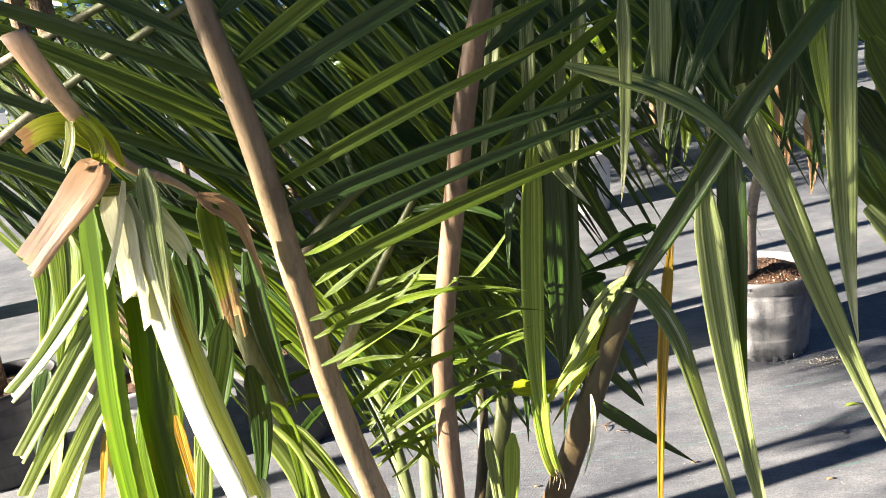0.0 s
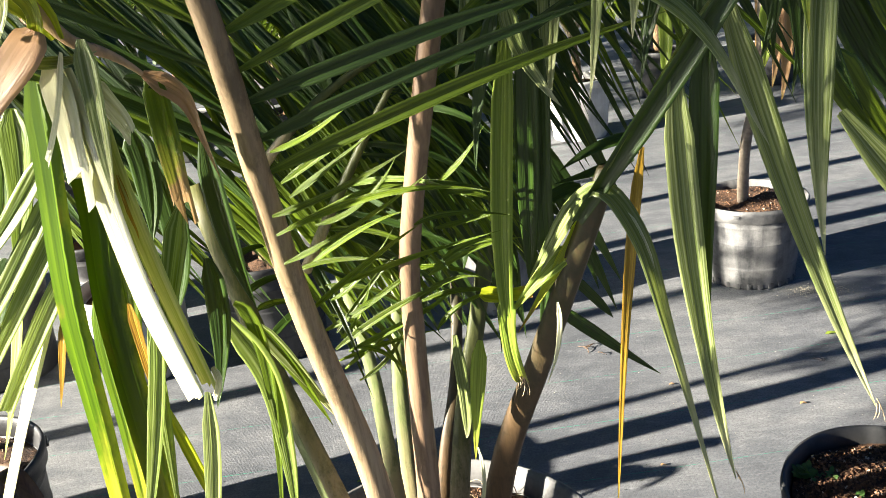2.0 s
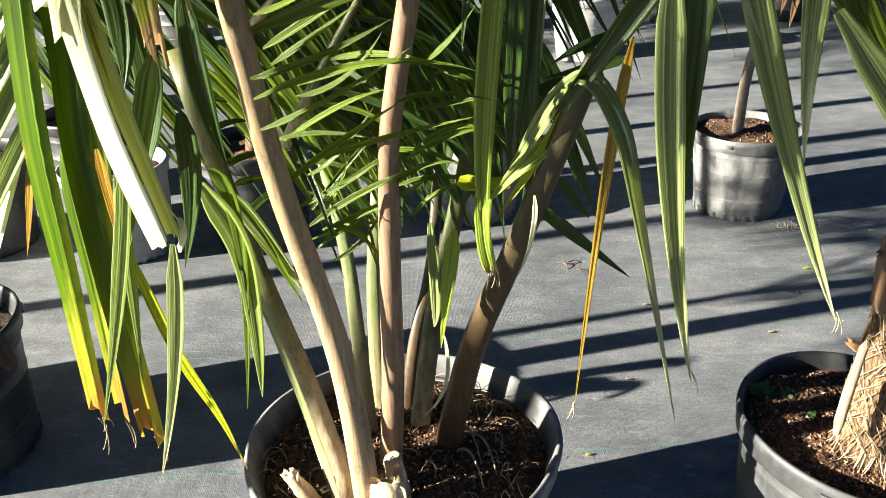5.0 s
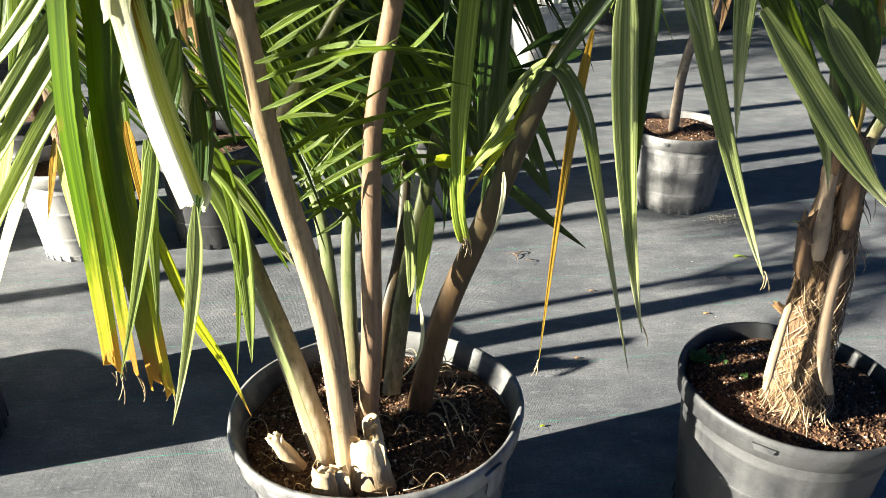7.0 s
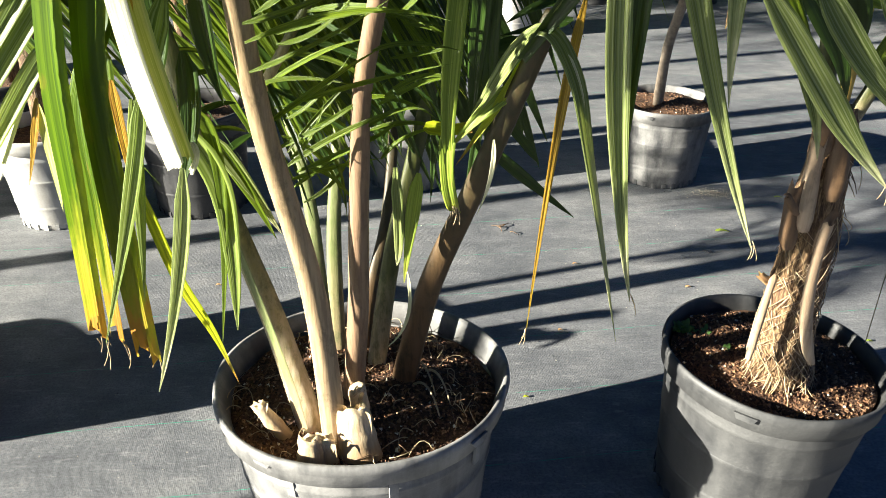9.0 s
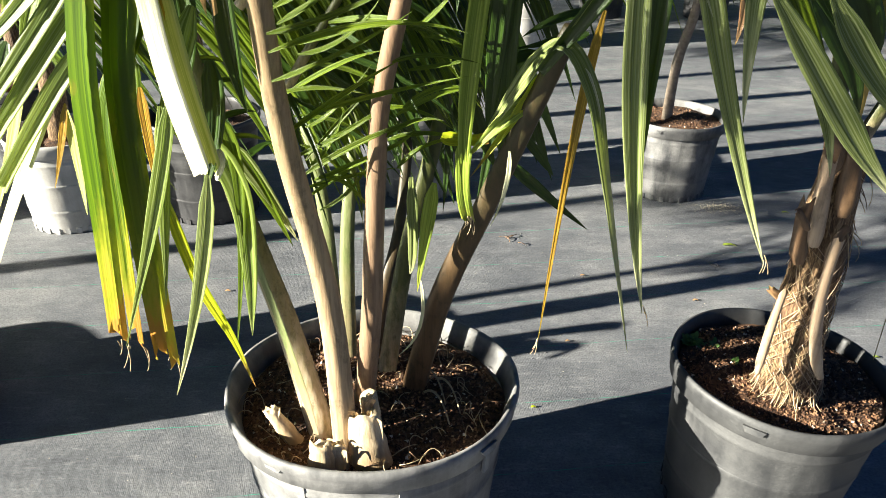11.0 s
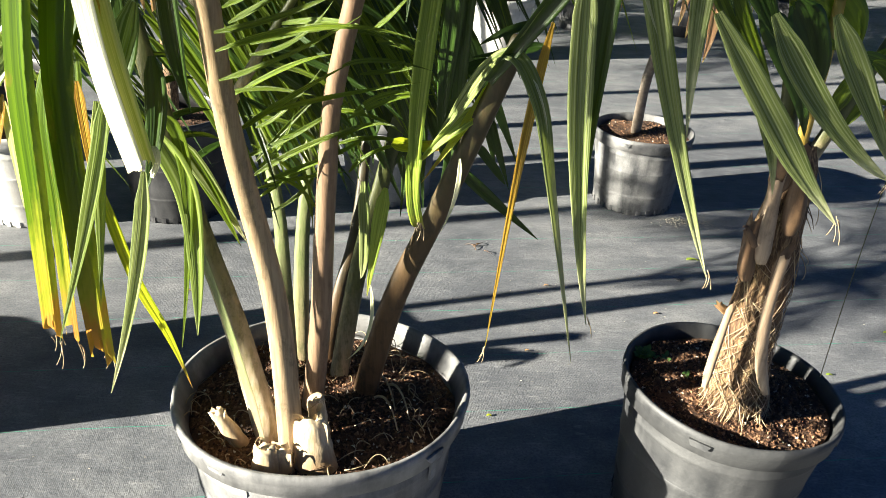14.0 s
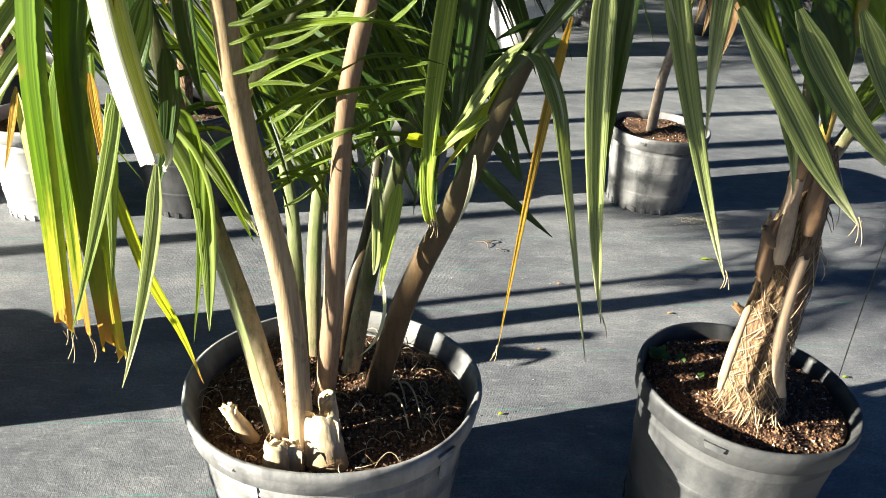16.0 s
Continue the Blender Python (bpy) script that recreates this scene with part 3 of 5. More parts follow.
plant_pot((-1.33, 2.75, 0), 0.2, 0.36, POT_WHITE, "sun-bleached white nursery pot", chip_count=100)
plant_pot((-0.82, 2.86, 0), 0.22, 0.4, POT_BLACK, "black nursery pot in shade", chip_count=100)
plant_pot((0.0, 3.12, 0), 0.22, 0.38, POT_GREY, "grey nursery pot behind the clumping palm", chip_count=100)
plant_pot((0.62, 5.75, 0), 0.24, 0.42, POT_WHITE, "white nursery pot standing in the sun", detail=False, chip_count=0)

# ---- the clumping palm in the large pot ----
palm = thing("clumping_palm", (0, 1.2, 0.33), "clumping palm with tan petioles and narrow green leaflets", "palm")
old_frond = thing("drooping_palm_leaf", (-0.3, 1.0, 1.2), "old drooping palm leaf with bleached and yellowing strips", "palm leaf")
side_frond = palm
tree_leaves = thing("hanging_dry_leaf", (1.1, 2.75, 1.3), "brown dry palm leaf strips hanging from a frond", "palm leaf")
stout_palm = thing("stout_palm", (0.83, 1.3, 0.35), "young palm with a brown fibrous trunk and broad leaves", "palm")
# the clump of petioles in the large pot
frond(palm, [(-0.034, 1.100, 0.312), (-0.048, 1.090, 0.666), (-0.094, 1.060, 0.985), (-0.099, 0.990, 1.314), (-0.111, 0.950, 1.487), (-0.121, 0.930, 1.650)], 0.024, 0.011, STEM_TAN, [LEAF, LEAF_DARK], 0.64, 0.042, 0.52, 0.026, angle=(97, 68), lift=0.04, droop=0.12, up=(0.1, -1, 0.15), name="petiole", seg=30, flat=0.9)
frond(palm, [(-0.011, 1.185, 0.387), (0.012, 1.165, 0.598), (0.022, 1.155, 0.758), (0.031, 1.150, 0.880), (0.047, 1.130, 1.020), (0.123, 1.070, 1.321), (0.165, 1.050, 1.452), (0.188, 1.030, 1.526)], 0.0205, 0.011, STEM_ROSE, [LEAF, LEAF_DARK, LEAF], 0.72, 0.045, 0.42, 0.019, angle=58, lift=-0.12, droop=0.12, up=(0.1, -1, 0.2), name="petiole", seg=36, flat=0.95)
tube("petiole", [(-0.082, 1.130, 0.347), (-0.140, 1.170, 0.568), (-0.213, 1.220, 0.779), (-0.300, 1.280, 1.095)], 0.027, 0.016, STEM_SHEATH, palm, flat=0.6, groove=0.2)
tube("petiole", [(0.058, 1.280, 0.257), (0.129, 1.260, 0.566), (0.202, 1.200, 0.786), (0.263, 1.120, 0.984), (0.303, 1.050, 1.123)], 0.026, 0.013, STEM_DARK, palm, flat=0.7, groove=0.25, seg=18)
tube("petiole", [(0.008, 1.320, 0.270), (0.056, 1.360, 0.584), (0.102, 1.400, 0.777), (0.160, 1.450, 1.019)], 0.02, 0.013, STEM_GREEN, palm, flat=0.6, groove=0.3)
tube("petiole", [(-0.065, 1.360, 0.268), (-0.064, 1.400, 0.546), (-0.055, 1.430, 0.713), (-0.028, 1.500, 0.958)], 0.018, 0.011, STEM_PALE, palm, flat=0.6, groove=0.3)
tube("petiole", [(-0.072, 1.300, 0.300), (-0.086, 1.340, 0.566), (-0.103, 1.380, 0.733), (-0.167, 1.460, 1.007)], 0.016, 0.011, STEM_PALE, palm, flat=0.6, groove=0.3)
tube("petiole", [(-0.022, 1.360, 0.253), (0.007, 1.400, 0.479), (0.043, 1.460, 0.637), (0.065, 1.550, 0.891)], 0.015, 0.01, STEM_DARK, palm, flat=0.6)
# a curtain of leaflets behind the petioles, light and shade put into their greens
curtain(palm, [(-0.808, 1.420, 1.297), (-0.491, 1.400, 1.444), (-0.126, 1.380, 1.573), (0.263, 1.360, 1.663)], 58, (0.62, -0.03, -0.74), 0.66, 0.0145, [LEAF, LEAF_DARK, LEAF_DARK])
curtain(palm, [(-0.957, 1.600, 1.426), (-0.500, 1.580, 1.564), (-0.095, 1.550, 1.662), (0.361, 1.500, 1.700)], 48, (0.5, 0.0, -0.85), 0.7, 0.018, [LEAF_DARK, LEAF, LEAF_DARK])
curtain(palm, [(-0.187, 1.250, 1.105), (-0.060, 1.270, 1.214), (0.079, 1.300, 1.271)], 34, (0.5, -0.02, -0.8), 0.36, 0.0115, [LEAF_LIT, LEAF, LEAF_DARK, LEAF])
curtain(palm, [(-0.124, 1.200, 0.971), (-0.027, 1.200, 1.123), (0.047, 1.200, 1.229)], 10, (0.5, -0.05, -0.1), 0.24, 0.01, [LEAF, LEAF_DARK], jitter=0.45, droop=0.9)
# low shoots between the petioles; LEAF_LIT ones have sunlight put into their green
ribbon("leaflet", [(-0.215, 1.100, 0.954), (-0.176, 1.100, 0.858), (-0.170, 1.090, 0.733), (-0.177, 1.080, 0.607)], 0.0410, LEAF_STRIPE, palm, fold=0.3, seg=18)
ribbon("leaflet", [(-0.191, 1.130, 0.929), (-0.143, 1.130, 0.848), (-0.099, 1.130, 0.760)], 0.0274, LEAF_SAGE, palm, fold=0.3)
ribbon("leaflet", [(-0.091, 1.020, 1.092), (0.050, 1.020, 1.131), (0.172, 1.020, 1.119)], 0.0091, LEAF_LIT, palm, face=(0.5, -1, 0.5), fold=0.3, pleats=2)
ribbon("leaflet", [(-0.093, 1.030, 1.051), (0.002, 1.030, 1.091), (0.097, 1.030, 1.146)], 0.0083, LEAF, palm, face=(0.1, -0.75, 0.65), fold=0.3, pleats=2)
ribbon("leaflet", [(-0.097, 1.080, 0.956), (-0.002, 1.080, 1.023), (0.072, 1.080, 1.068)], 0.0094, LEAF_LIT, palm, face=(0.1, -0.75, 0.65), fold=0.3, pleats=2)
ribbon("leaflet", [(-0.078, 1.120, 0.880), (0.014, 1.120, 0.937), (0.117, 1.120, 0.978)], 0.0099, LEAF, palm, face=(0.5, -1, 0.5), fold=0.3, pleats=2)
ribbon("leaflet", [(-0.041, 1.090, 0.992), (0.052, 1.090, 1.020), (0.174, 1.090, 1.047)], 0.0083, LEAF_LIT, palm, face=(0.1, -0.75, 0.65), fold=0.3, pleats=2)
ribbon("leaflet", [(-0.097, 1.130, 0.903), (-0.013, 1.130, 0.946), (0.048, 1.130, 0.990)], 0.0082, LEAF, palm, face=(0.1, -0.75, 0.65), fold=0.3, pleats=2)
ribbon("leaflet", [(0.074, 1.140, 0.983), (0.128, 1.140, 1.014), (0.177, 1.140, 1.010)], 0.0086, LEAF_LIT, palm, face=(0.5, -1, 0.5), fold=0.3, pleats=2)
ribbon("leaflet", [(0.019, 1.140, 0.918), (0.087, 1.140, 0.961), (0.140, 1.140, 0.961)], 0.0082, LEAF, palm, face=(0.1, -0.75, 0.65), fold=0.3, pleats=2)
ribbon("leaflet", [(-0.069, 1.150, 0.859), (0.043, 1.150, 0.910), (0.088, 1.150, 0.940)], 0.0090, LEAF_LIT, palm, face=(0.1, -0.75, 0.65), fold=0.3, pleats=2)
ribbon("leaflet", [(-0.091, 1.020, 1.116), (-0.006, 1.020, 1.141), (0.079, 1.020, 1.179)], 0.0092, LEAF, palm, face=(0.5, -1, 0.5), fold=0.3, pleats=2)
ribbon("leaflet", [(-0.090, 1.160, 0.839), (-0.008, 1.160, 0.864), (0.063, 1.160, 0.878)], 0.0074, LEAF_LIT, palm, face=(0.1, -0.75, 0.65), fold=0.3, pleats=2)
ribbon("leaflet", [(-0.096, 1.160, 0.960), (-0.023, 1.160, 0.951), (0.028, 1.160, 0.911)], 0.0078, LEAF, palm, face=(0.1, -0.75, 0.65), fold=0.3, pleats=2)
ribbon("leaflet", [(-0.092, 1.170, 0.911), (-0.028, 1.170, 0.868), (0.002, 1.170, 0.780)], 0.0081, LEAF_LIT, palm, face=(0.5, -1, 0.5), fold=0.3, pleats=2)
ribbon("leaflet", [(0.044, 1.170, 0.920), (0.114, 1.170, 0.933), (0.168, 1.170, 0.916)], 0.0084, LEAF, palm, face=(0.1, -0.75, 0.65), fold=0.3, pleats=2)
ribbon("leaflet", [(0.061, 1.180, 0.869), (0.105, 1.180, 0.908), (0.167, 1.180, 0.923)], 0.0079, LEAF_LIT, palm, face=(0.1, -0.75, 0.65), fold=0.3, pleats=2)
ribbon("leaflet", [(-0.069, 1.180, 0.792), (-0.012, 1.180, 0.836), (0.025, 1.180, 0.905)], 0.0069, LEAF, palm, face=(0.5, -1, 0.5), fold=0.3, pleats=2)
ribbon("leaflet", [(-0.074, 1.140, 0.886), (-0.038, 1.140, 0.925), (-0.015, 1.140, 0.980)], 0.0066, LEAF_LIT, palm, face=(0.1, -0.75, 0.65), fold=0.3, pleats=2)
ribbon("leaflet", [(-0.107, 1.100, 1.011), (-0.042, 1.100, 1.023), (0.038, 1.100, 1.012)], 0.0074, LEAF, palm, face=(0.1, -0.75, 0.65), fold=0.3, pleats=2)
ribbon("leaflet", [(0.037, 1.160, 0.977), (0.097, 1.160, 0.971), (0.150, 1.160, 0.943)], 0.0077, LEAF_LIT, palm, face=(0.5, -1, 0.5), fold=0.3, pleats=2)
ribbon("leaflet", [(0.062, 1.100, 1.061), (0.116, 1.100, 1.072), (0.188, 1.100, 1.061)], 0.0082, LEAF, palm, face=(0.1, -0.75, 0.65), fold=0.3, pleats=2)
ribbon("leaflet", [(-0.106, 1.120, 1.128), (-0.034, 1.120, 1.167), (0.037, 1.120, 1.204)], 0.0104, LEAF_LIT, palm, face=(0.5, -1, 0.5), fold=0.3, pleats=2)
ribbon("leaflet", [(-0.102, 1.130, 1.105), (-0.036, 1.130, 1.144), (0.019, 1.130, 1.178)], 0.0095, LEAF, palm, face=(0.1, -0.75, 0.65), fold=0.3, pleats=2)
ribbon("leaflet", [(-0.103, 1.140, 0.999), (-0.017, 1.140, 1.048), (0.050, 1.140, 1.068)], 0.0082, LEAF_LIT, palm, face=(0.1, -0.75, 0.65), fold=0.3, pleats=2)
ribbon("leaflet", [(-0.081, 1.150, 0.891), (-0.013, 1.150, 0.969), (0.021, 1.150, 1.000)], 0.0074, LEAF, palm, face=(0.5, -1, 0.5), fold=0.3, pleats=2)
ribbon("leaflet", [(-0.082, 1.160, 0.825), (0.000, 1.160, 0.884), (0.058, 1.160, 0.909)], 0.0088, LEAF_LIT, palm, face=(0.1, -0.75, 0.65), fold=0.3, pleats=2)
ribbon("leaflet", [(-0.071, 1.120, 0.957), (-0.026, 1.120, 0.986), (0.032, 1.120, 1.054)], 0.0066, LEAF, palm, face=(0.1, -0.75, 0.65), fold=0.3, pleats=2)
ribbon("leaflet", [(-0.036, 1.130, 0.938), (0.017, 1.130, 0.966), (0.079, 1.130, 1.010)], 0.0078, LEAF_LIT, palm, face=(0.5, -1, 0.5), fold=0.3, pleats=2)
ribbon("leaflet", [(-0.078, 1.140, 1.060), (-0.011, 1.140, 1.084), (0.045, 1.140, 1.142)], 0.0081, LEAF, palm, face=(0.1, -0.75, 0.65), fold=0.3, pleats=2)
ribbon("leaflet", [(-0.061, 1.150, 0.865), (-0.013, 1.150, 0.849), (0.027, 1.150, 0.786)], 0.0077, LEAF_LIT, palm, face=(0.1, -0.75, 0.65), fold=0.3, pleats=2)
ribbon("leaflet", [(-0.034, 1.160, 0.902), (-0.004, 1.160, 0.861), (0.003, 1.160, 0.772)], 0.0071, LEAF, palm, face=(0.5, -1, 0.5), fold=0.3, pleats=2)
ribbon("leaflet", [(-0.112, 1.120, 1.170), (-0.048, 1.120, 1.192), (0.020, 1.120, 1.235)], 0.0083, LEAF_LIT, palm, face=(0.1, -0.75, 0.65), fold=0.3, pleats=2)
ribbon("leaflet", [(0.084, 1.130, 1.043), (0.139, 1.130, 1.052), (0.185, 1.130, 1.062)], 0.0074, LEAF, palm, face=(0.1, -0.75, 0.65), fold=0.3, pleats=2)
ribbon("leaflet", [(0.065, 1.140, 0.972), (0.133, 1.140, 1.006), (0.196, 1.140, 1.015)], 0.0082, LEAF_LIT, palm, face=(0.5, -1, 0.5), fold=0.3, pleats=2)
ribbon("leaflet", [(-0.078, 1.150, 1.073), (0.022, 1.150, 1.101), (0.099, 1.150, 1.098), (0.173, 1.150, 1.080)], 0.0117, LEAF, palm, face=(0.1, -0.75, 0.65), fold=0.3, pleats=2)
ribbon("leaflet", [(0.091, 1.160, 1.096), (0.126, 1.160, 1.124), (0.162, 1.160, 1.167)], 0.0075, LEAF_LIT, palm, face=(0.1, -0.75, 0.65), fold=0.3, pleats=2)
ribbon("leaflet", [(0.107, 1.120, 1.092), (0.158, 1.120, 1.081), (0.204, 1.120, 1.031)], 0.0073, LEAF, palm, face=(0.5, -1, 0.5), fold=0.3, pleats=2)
ribbon("sheath_edge", [(-0.090, 1.105, 0.373), (-0.145, 1.140, 0.588), (-0.212, 1.190, 0.776)], 0.023, STEM_PALE, palm, shape="strap", fold=0.1, face=(-0.7,-1,0))
# leaflets deep in the clump, LEAF_DARK ones with shade put into the green
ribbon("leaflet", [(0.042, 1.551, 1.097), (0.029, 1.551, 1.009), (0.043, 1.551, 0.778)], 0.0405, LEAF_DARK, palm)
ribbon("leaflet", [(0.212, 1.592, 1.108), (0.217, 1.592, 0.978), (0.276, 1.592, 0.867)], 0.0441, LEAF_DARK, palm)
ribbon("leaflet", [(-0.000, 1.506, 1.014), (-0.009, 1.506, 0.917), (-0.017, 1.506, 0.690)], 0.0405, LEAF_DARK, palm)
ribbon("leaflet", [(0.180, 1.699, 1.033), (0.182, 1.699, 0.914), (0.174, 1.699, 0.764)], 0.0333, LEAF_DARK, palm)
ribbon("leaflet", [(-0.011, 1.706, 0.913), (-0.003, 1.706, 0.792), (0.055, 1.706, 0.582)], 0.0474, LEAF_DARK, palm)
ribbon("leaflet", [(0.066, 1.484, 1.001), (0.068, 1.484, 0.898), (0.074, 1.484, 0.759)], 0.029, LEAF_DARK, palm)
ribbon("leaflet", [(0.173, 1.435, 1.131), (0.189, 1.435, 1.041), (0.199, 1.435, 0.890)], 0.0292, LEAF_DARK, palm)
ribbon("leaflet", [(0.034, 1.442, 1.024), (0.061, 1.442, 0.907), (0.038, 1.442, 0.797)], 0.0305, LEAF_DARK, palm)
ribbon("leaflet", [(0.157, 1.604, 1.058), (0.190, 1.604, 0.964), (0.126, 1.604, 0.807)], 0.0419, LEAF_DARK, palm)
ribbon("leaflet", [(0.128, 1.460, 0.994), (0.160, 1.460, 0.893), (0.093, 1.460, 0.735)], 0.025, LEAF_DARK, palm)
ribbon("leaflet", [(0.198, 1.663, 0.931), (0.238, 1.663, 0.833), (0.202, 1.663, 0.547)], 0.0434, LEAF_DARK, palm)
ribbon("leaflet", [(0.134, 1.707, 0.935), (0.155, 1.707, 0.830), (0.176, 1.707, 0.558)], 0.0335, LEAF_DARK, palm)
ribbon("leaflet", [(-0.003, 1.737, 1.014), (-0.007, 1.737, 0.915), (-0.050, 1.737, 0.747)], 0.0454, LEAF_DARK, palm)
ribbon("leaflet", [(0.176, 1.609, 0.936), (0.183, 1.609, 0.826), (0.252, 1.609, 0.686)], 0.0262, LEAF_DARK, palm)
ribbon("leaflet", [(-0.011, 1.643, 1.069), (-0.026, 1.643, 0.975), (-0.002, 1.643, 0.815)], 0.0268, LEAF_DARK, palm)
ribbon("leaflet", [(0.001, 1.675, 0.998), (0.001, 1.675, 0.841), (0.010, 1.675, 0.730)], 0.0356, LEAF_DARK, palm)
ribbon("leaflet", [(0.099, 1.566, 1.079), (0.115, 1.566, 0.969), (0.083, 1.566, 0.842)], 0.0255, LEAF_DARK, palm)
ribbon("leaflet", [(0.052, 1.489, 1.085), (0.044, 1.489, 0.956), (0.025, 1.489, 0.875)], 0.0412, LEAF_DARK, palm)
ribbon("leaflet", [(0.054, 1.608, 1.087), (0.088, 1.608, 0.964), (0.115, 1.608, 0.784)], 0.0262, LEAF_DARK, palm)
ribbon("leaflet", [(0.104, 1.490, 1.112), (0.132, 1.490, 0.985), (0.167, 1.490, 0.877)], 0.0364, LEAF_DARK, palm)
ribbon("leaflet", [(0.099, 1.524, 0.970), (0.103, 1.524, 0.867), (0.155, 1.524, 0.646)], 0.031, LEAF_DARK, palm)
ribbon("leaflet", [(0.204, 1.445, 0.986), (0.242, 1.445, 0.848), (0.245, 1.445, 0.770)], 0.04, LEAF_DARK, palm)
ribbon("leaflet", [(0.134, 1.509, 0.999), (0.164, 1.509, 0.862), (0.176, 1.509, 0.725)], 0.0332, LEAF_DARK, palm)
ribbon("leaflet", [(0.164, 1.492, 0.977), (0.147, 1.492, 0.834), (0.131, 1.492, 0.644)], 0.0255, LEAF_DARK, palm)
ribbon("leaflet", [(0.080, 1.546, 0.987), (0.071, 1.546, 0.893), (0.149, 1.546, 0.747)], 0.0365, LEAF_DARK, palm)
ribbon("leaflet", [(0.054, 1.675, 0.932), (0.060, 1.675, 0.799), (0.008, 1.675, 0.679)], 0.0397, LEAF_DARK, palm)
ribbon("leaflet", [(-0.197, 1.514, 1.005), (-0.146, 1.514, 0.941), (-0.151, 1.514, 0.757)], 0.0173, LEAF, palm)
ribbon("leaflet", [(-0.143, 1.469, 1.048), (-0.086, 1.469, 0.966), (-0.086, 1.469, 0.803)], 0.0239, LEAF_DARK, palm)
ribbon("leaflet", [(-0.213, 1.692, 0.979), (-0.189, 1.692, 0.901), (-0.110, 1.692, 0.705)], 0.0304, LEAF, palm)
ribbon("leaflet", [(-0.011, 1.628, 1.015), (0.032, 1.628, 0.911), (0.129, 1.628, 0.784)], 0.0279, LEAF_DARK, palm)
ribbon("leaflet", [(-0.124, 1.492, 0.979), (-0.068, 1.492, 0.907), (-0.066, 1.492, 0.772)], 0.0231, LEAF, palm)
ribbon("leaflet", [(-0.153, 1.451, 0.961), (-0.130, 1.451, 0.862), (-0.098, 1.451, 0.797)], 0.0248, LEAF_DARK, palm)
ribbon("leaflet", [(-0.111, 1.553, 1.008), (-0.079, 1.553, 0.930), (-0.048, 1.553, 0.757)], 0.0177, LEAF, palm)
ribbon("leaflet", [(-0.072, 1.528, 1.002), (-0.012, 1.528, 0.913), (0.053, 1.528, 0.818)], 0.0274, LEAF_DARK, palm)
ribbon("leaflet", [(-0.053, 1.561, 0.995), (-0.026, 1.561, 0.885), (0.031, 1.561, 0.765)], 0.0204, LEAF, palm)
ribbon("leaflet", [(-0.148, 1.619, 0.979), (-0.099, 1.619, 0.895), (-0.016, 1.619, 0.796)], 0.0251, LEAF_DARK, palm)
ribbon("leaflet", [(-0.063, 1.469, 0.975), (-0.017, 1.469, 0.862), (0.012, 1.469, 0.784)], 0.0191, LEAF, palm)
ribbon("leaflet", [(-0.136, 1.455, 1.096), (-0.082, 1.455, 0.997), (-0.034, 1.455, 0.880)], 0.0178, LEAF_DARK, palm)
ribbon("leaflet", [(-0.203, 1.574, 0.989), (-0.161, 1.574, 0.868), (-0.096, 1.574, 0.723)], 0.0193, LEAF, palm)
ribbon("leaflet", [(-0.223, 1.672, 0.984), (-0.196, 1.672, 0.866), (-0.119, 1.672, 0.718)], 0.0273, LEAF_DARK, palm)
# dark backing leaflets that paint the shade between the petioles
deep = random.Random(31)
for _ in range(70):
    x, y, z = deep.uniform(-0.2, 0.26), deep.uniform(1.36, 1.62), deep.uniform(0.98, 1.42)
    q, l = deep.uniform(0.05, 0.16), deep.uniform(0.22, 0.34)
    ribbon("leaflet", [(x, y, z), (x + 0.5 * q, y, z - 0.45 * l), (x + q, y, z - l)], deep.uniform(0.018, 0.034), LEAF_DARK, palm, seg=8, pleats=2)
# old leaf strips that hang on the sunny side
tube("rachis", [(-0.177, 0.740, 1.469), (-0.172, 0.760, 1.429), (-0.167, 0.780, 1.397), (-0.151, 0.800, 1.356), (-0.133, 0.810, 1.341)], 0.0113, 0.0042, STEM_SALMON, old_frond, seg=18, flat=0.35)
tube("rachis", [(-0.137, 0.810, 1.343), (-0.122, 0.820, 1.332), (-0.108, 0.830, 1.315)], 0.0053, 0.0024, STEM_SALMON, old_frond, flat=0.4)
ribbon("leaflet", [(-0.219, 0.850, 1.318), (-0.229, 0.850, 1.253), (-0.254, 0.850, 1.104), (-0.266, 0.850, 0.944), (-0.280, 0.850, 0.759)], 0.0447, LEAF_MARGIN, old_frond, shape="strap", ridge=0.12, cut=0.35, pleats=5, fold=0.2, seg=22, face=(-0.5, -1, 0.3))
ribbon("leaflet", [(-0.196, 0.860, 1.290), (-0.203, 0.860, 1.198), (-0.221, 0.860, 1.088), (-0.226, 0.860, 0.924), (-0.227, 0.860, 0.731)], 0.0488, LEAF_MARGIN, old_frond, shape="strap", ridge=0.12, cut=0.5, pleats=5, fold=0.16, seg=22, face=(-0.35, -1, 0.25))
ribbon("leaflet", [(-0.189, 0.880, 1.236), (-0.202, 0.880, 1.151), (-0.252, 0.880, 1.061), (-0.261, 0.880, 0.929), (-0.272, 0.880, 0.737)], 0.0319, LEAF_MARGIN, old_frond, shape="strap", cut=0.5, pleats=3, seg=16, face=(-0.5, -1, 0.3))
ribbon("leaflet", [(-0.159, 0.800, 1.330), (-0.152, 0.790, 1.243), (-0.139, 0.785, 1.128), (-0.117, 0.785, 1.019)], 0.0358, LEAF_BLEACHED, old_frond, shape="strap", pleats=3, ridge=0.13, cut=0.2, fold=0.15, seg=18, face=(-0.6, -1, 0.3))
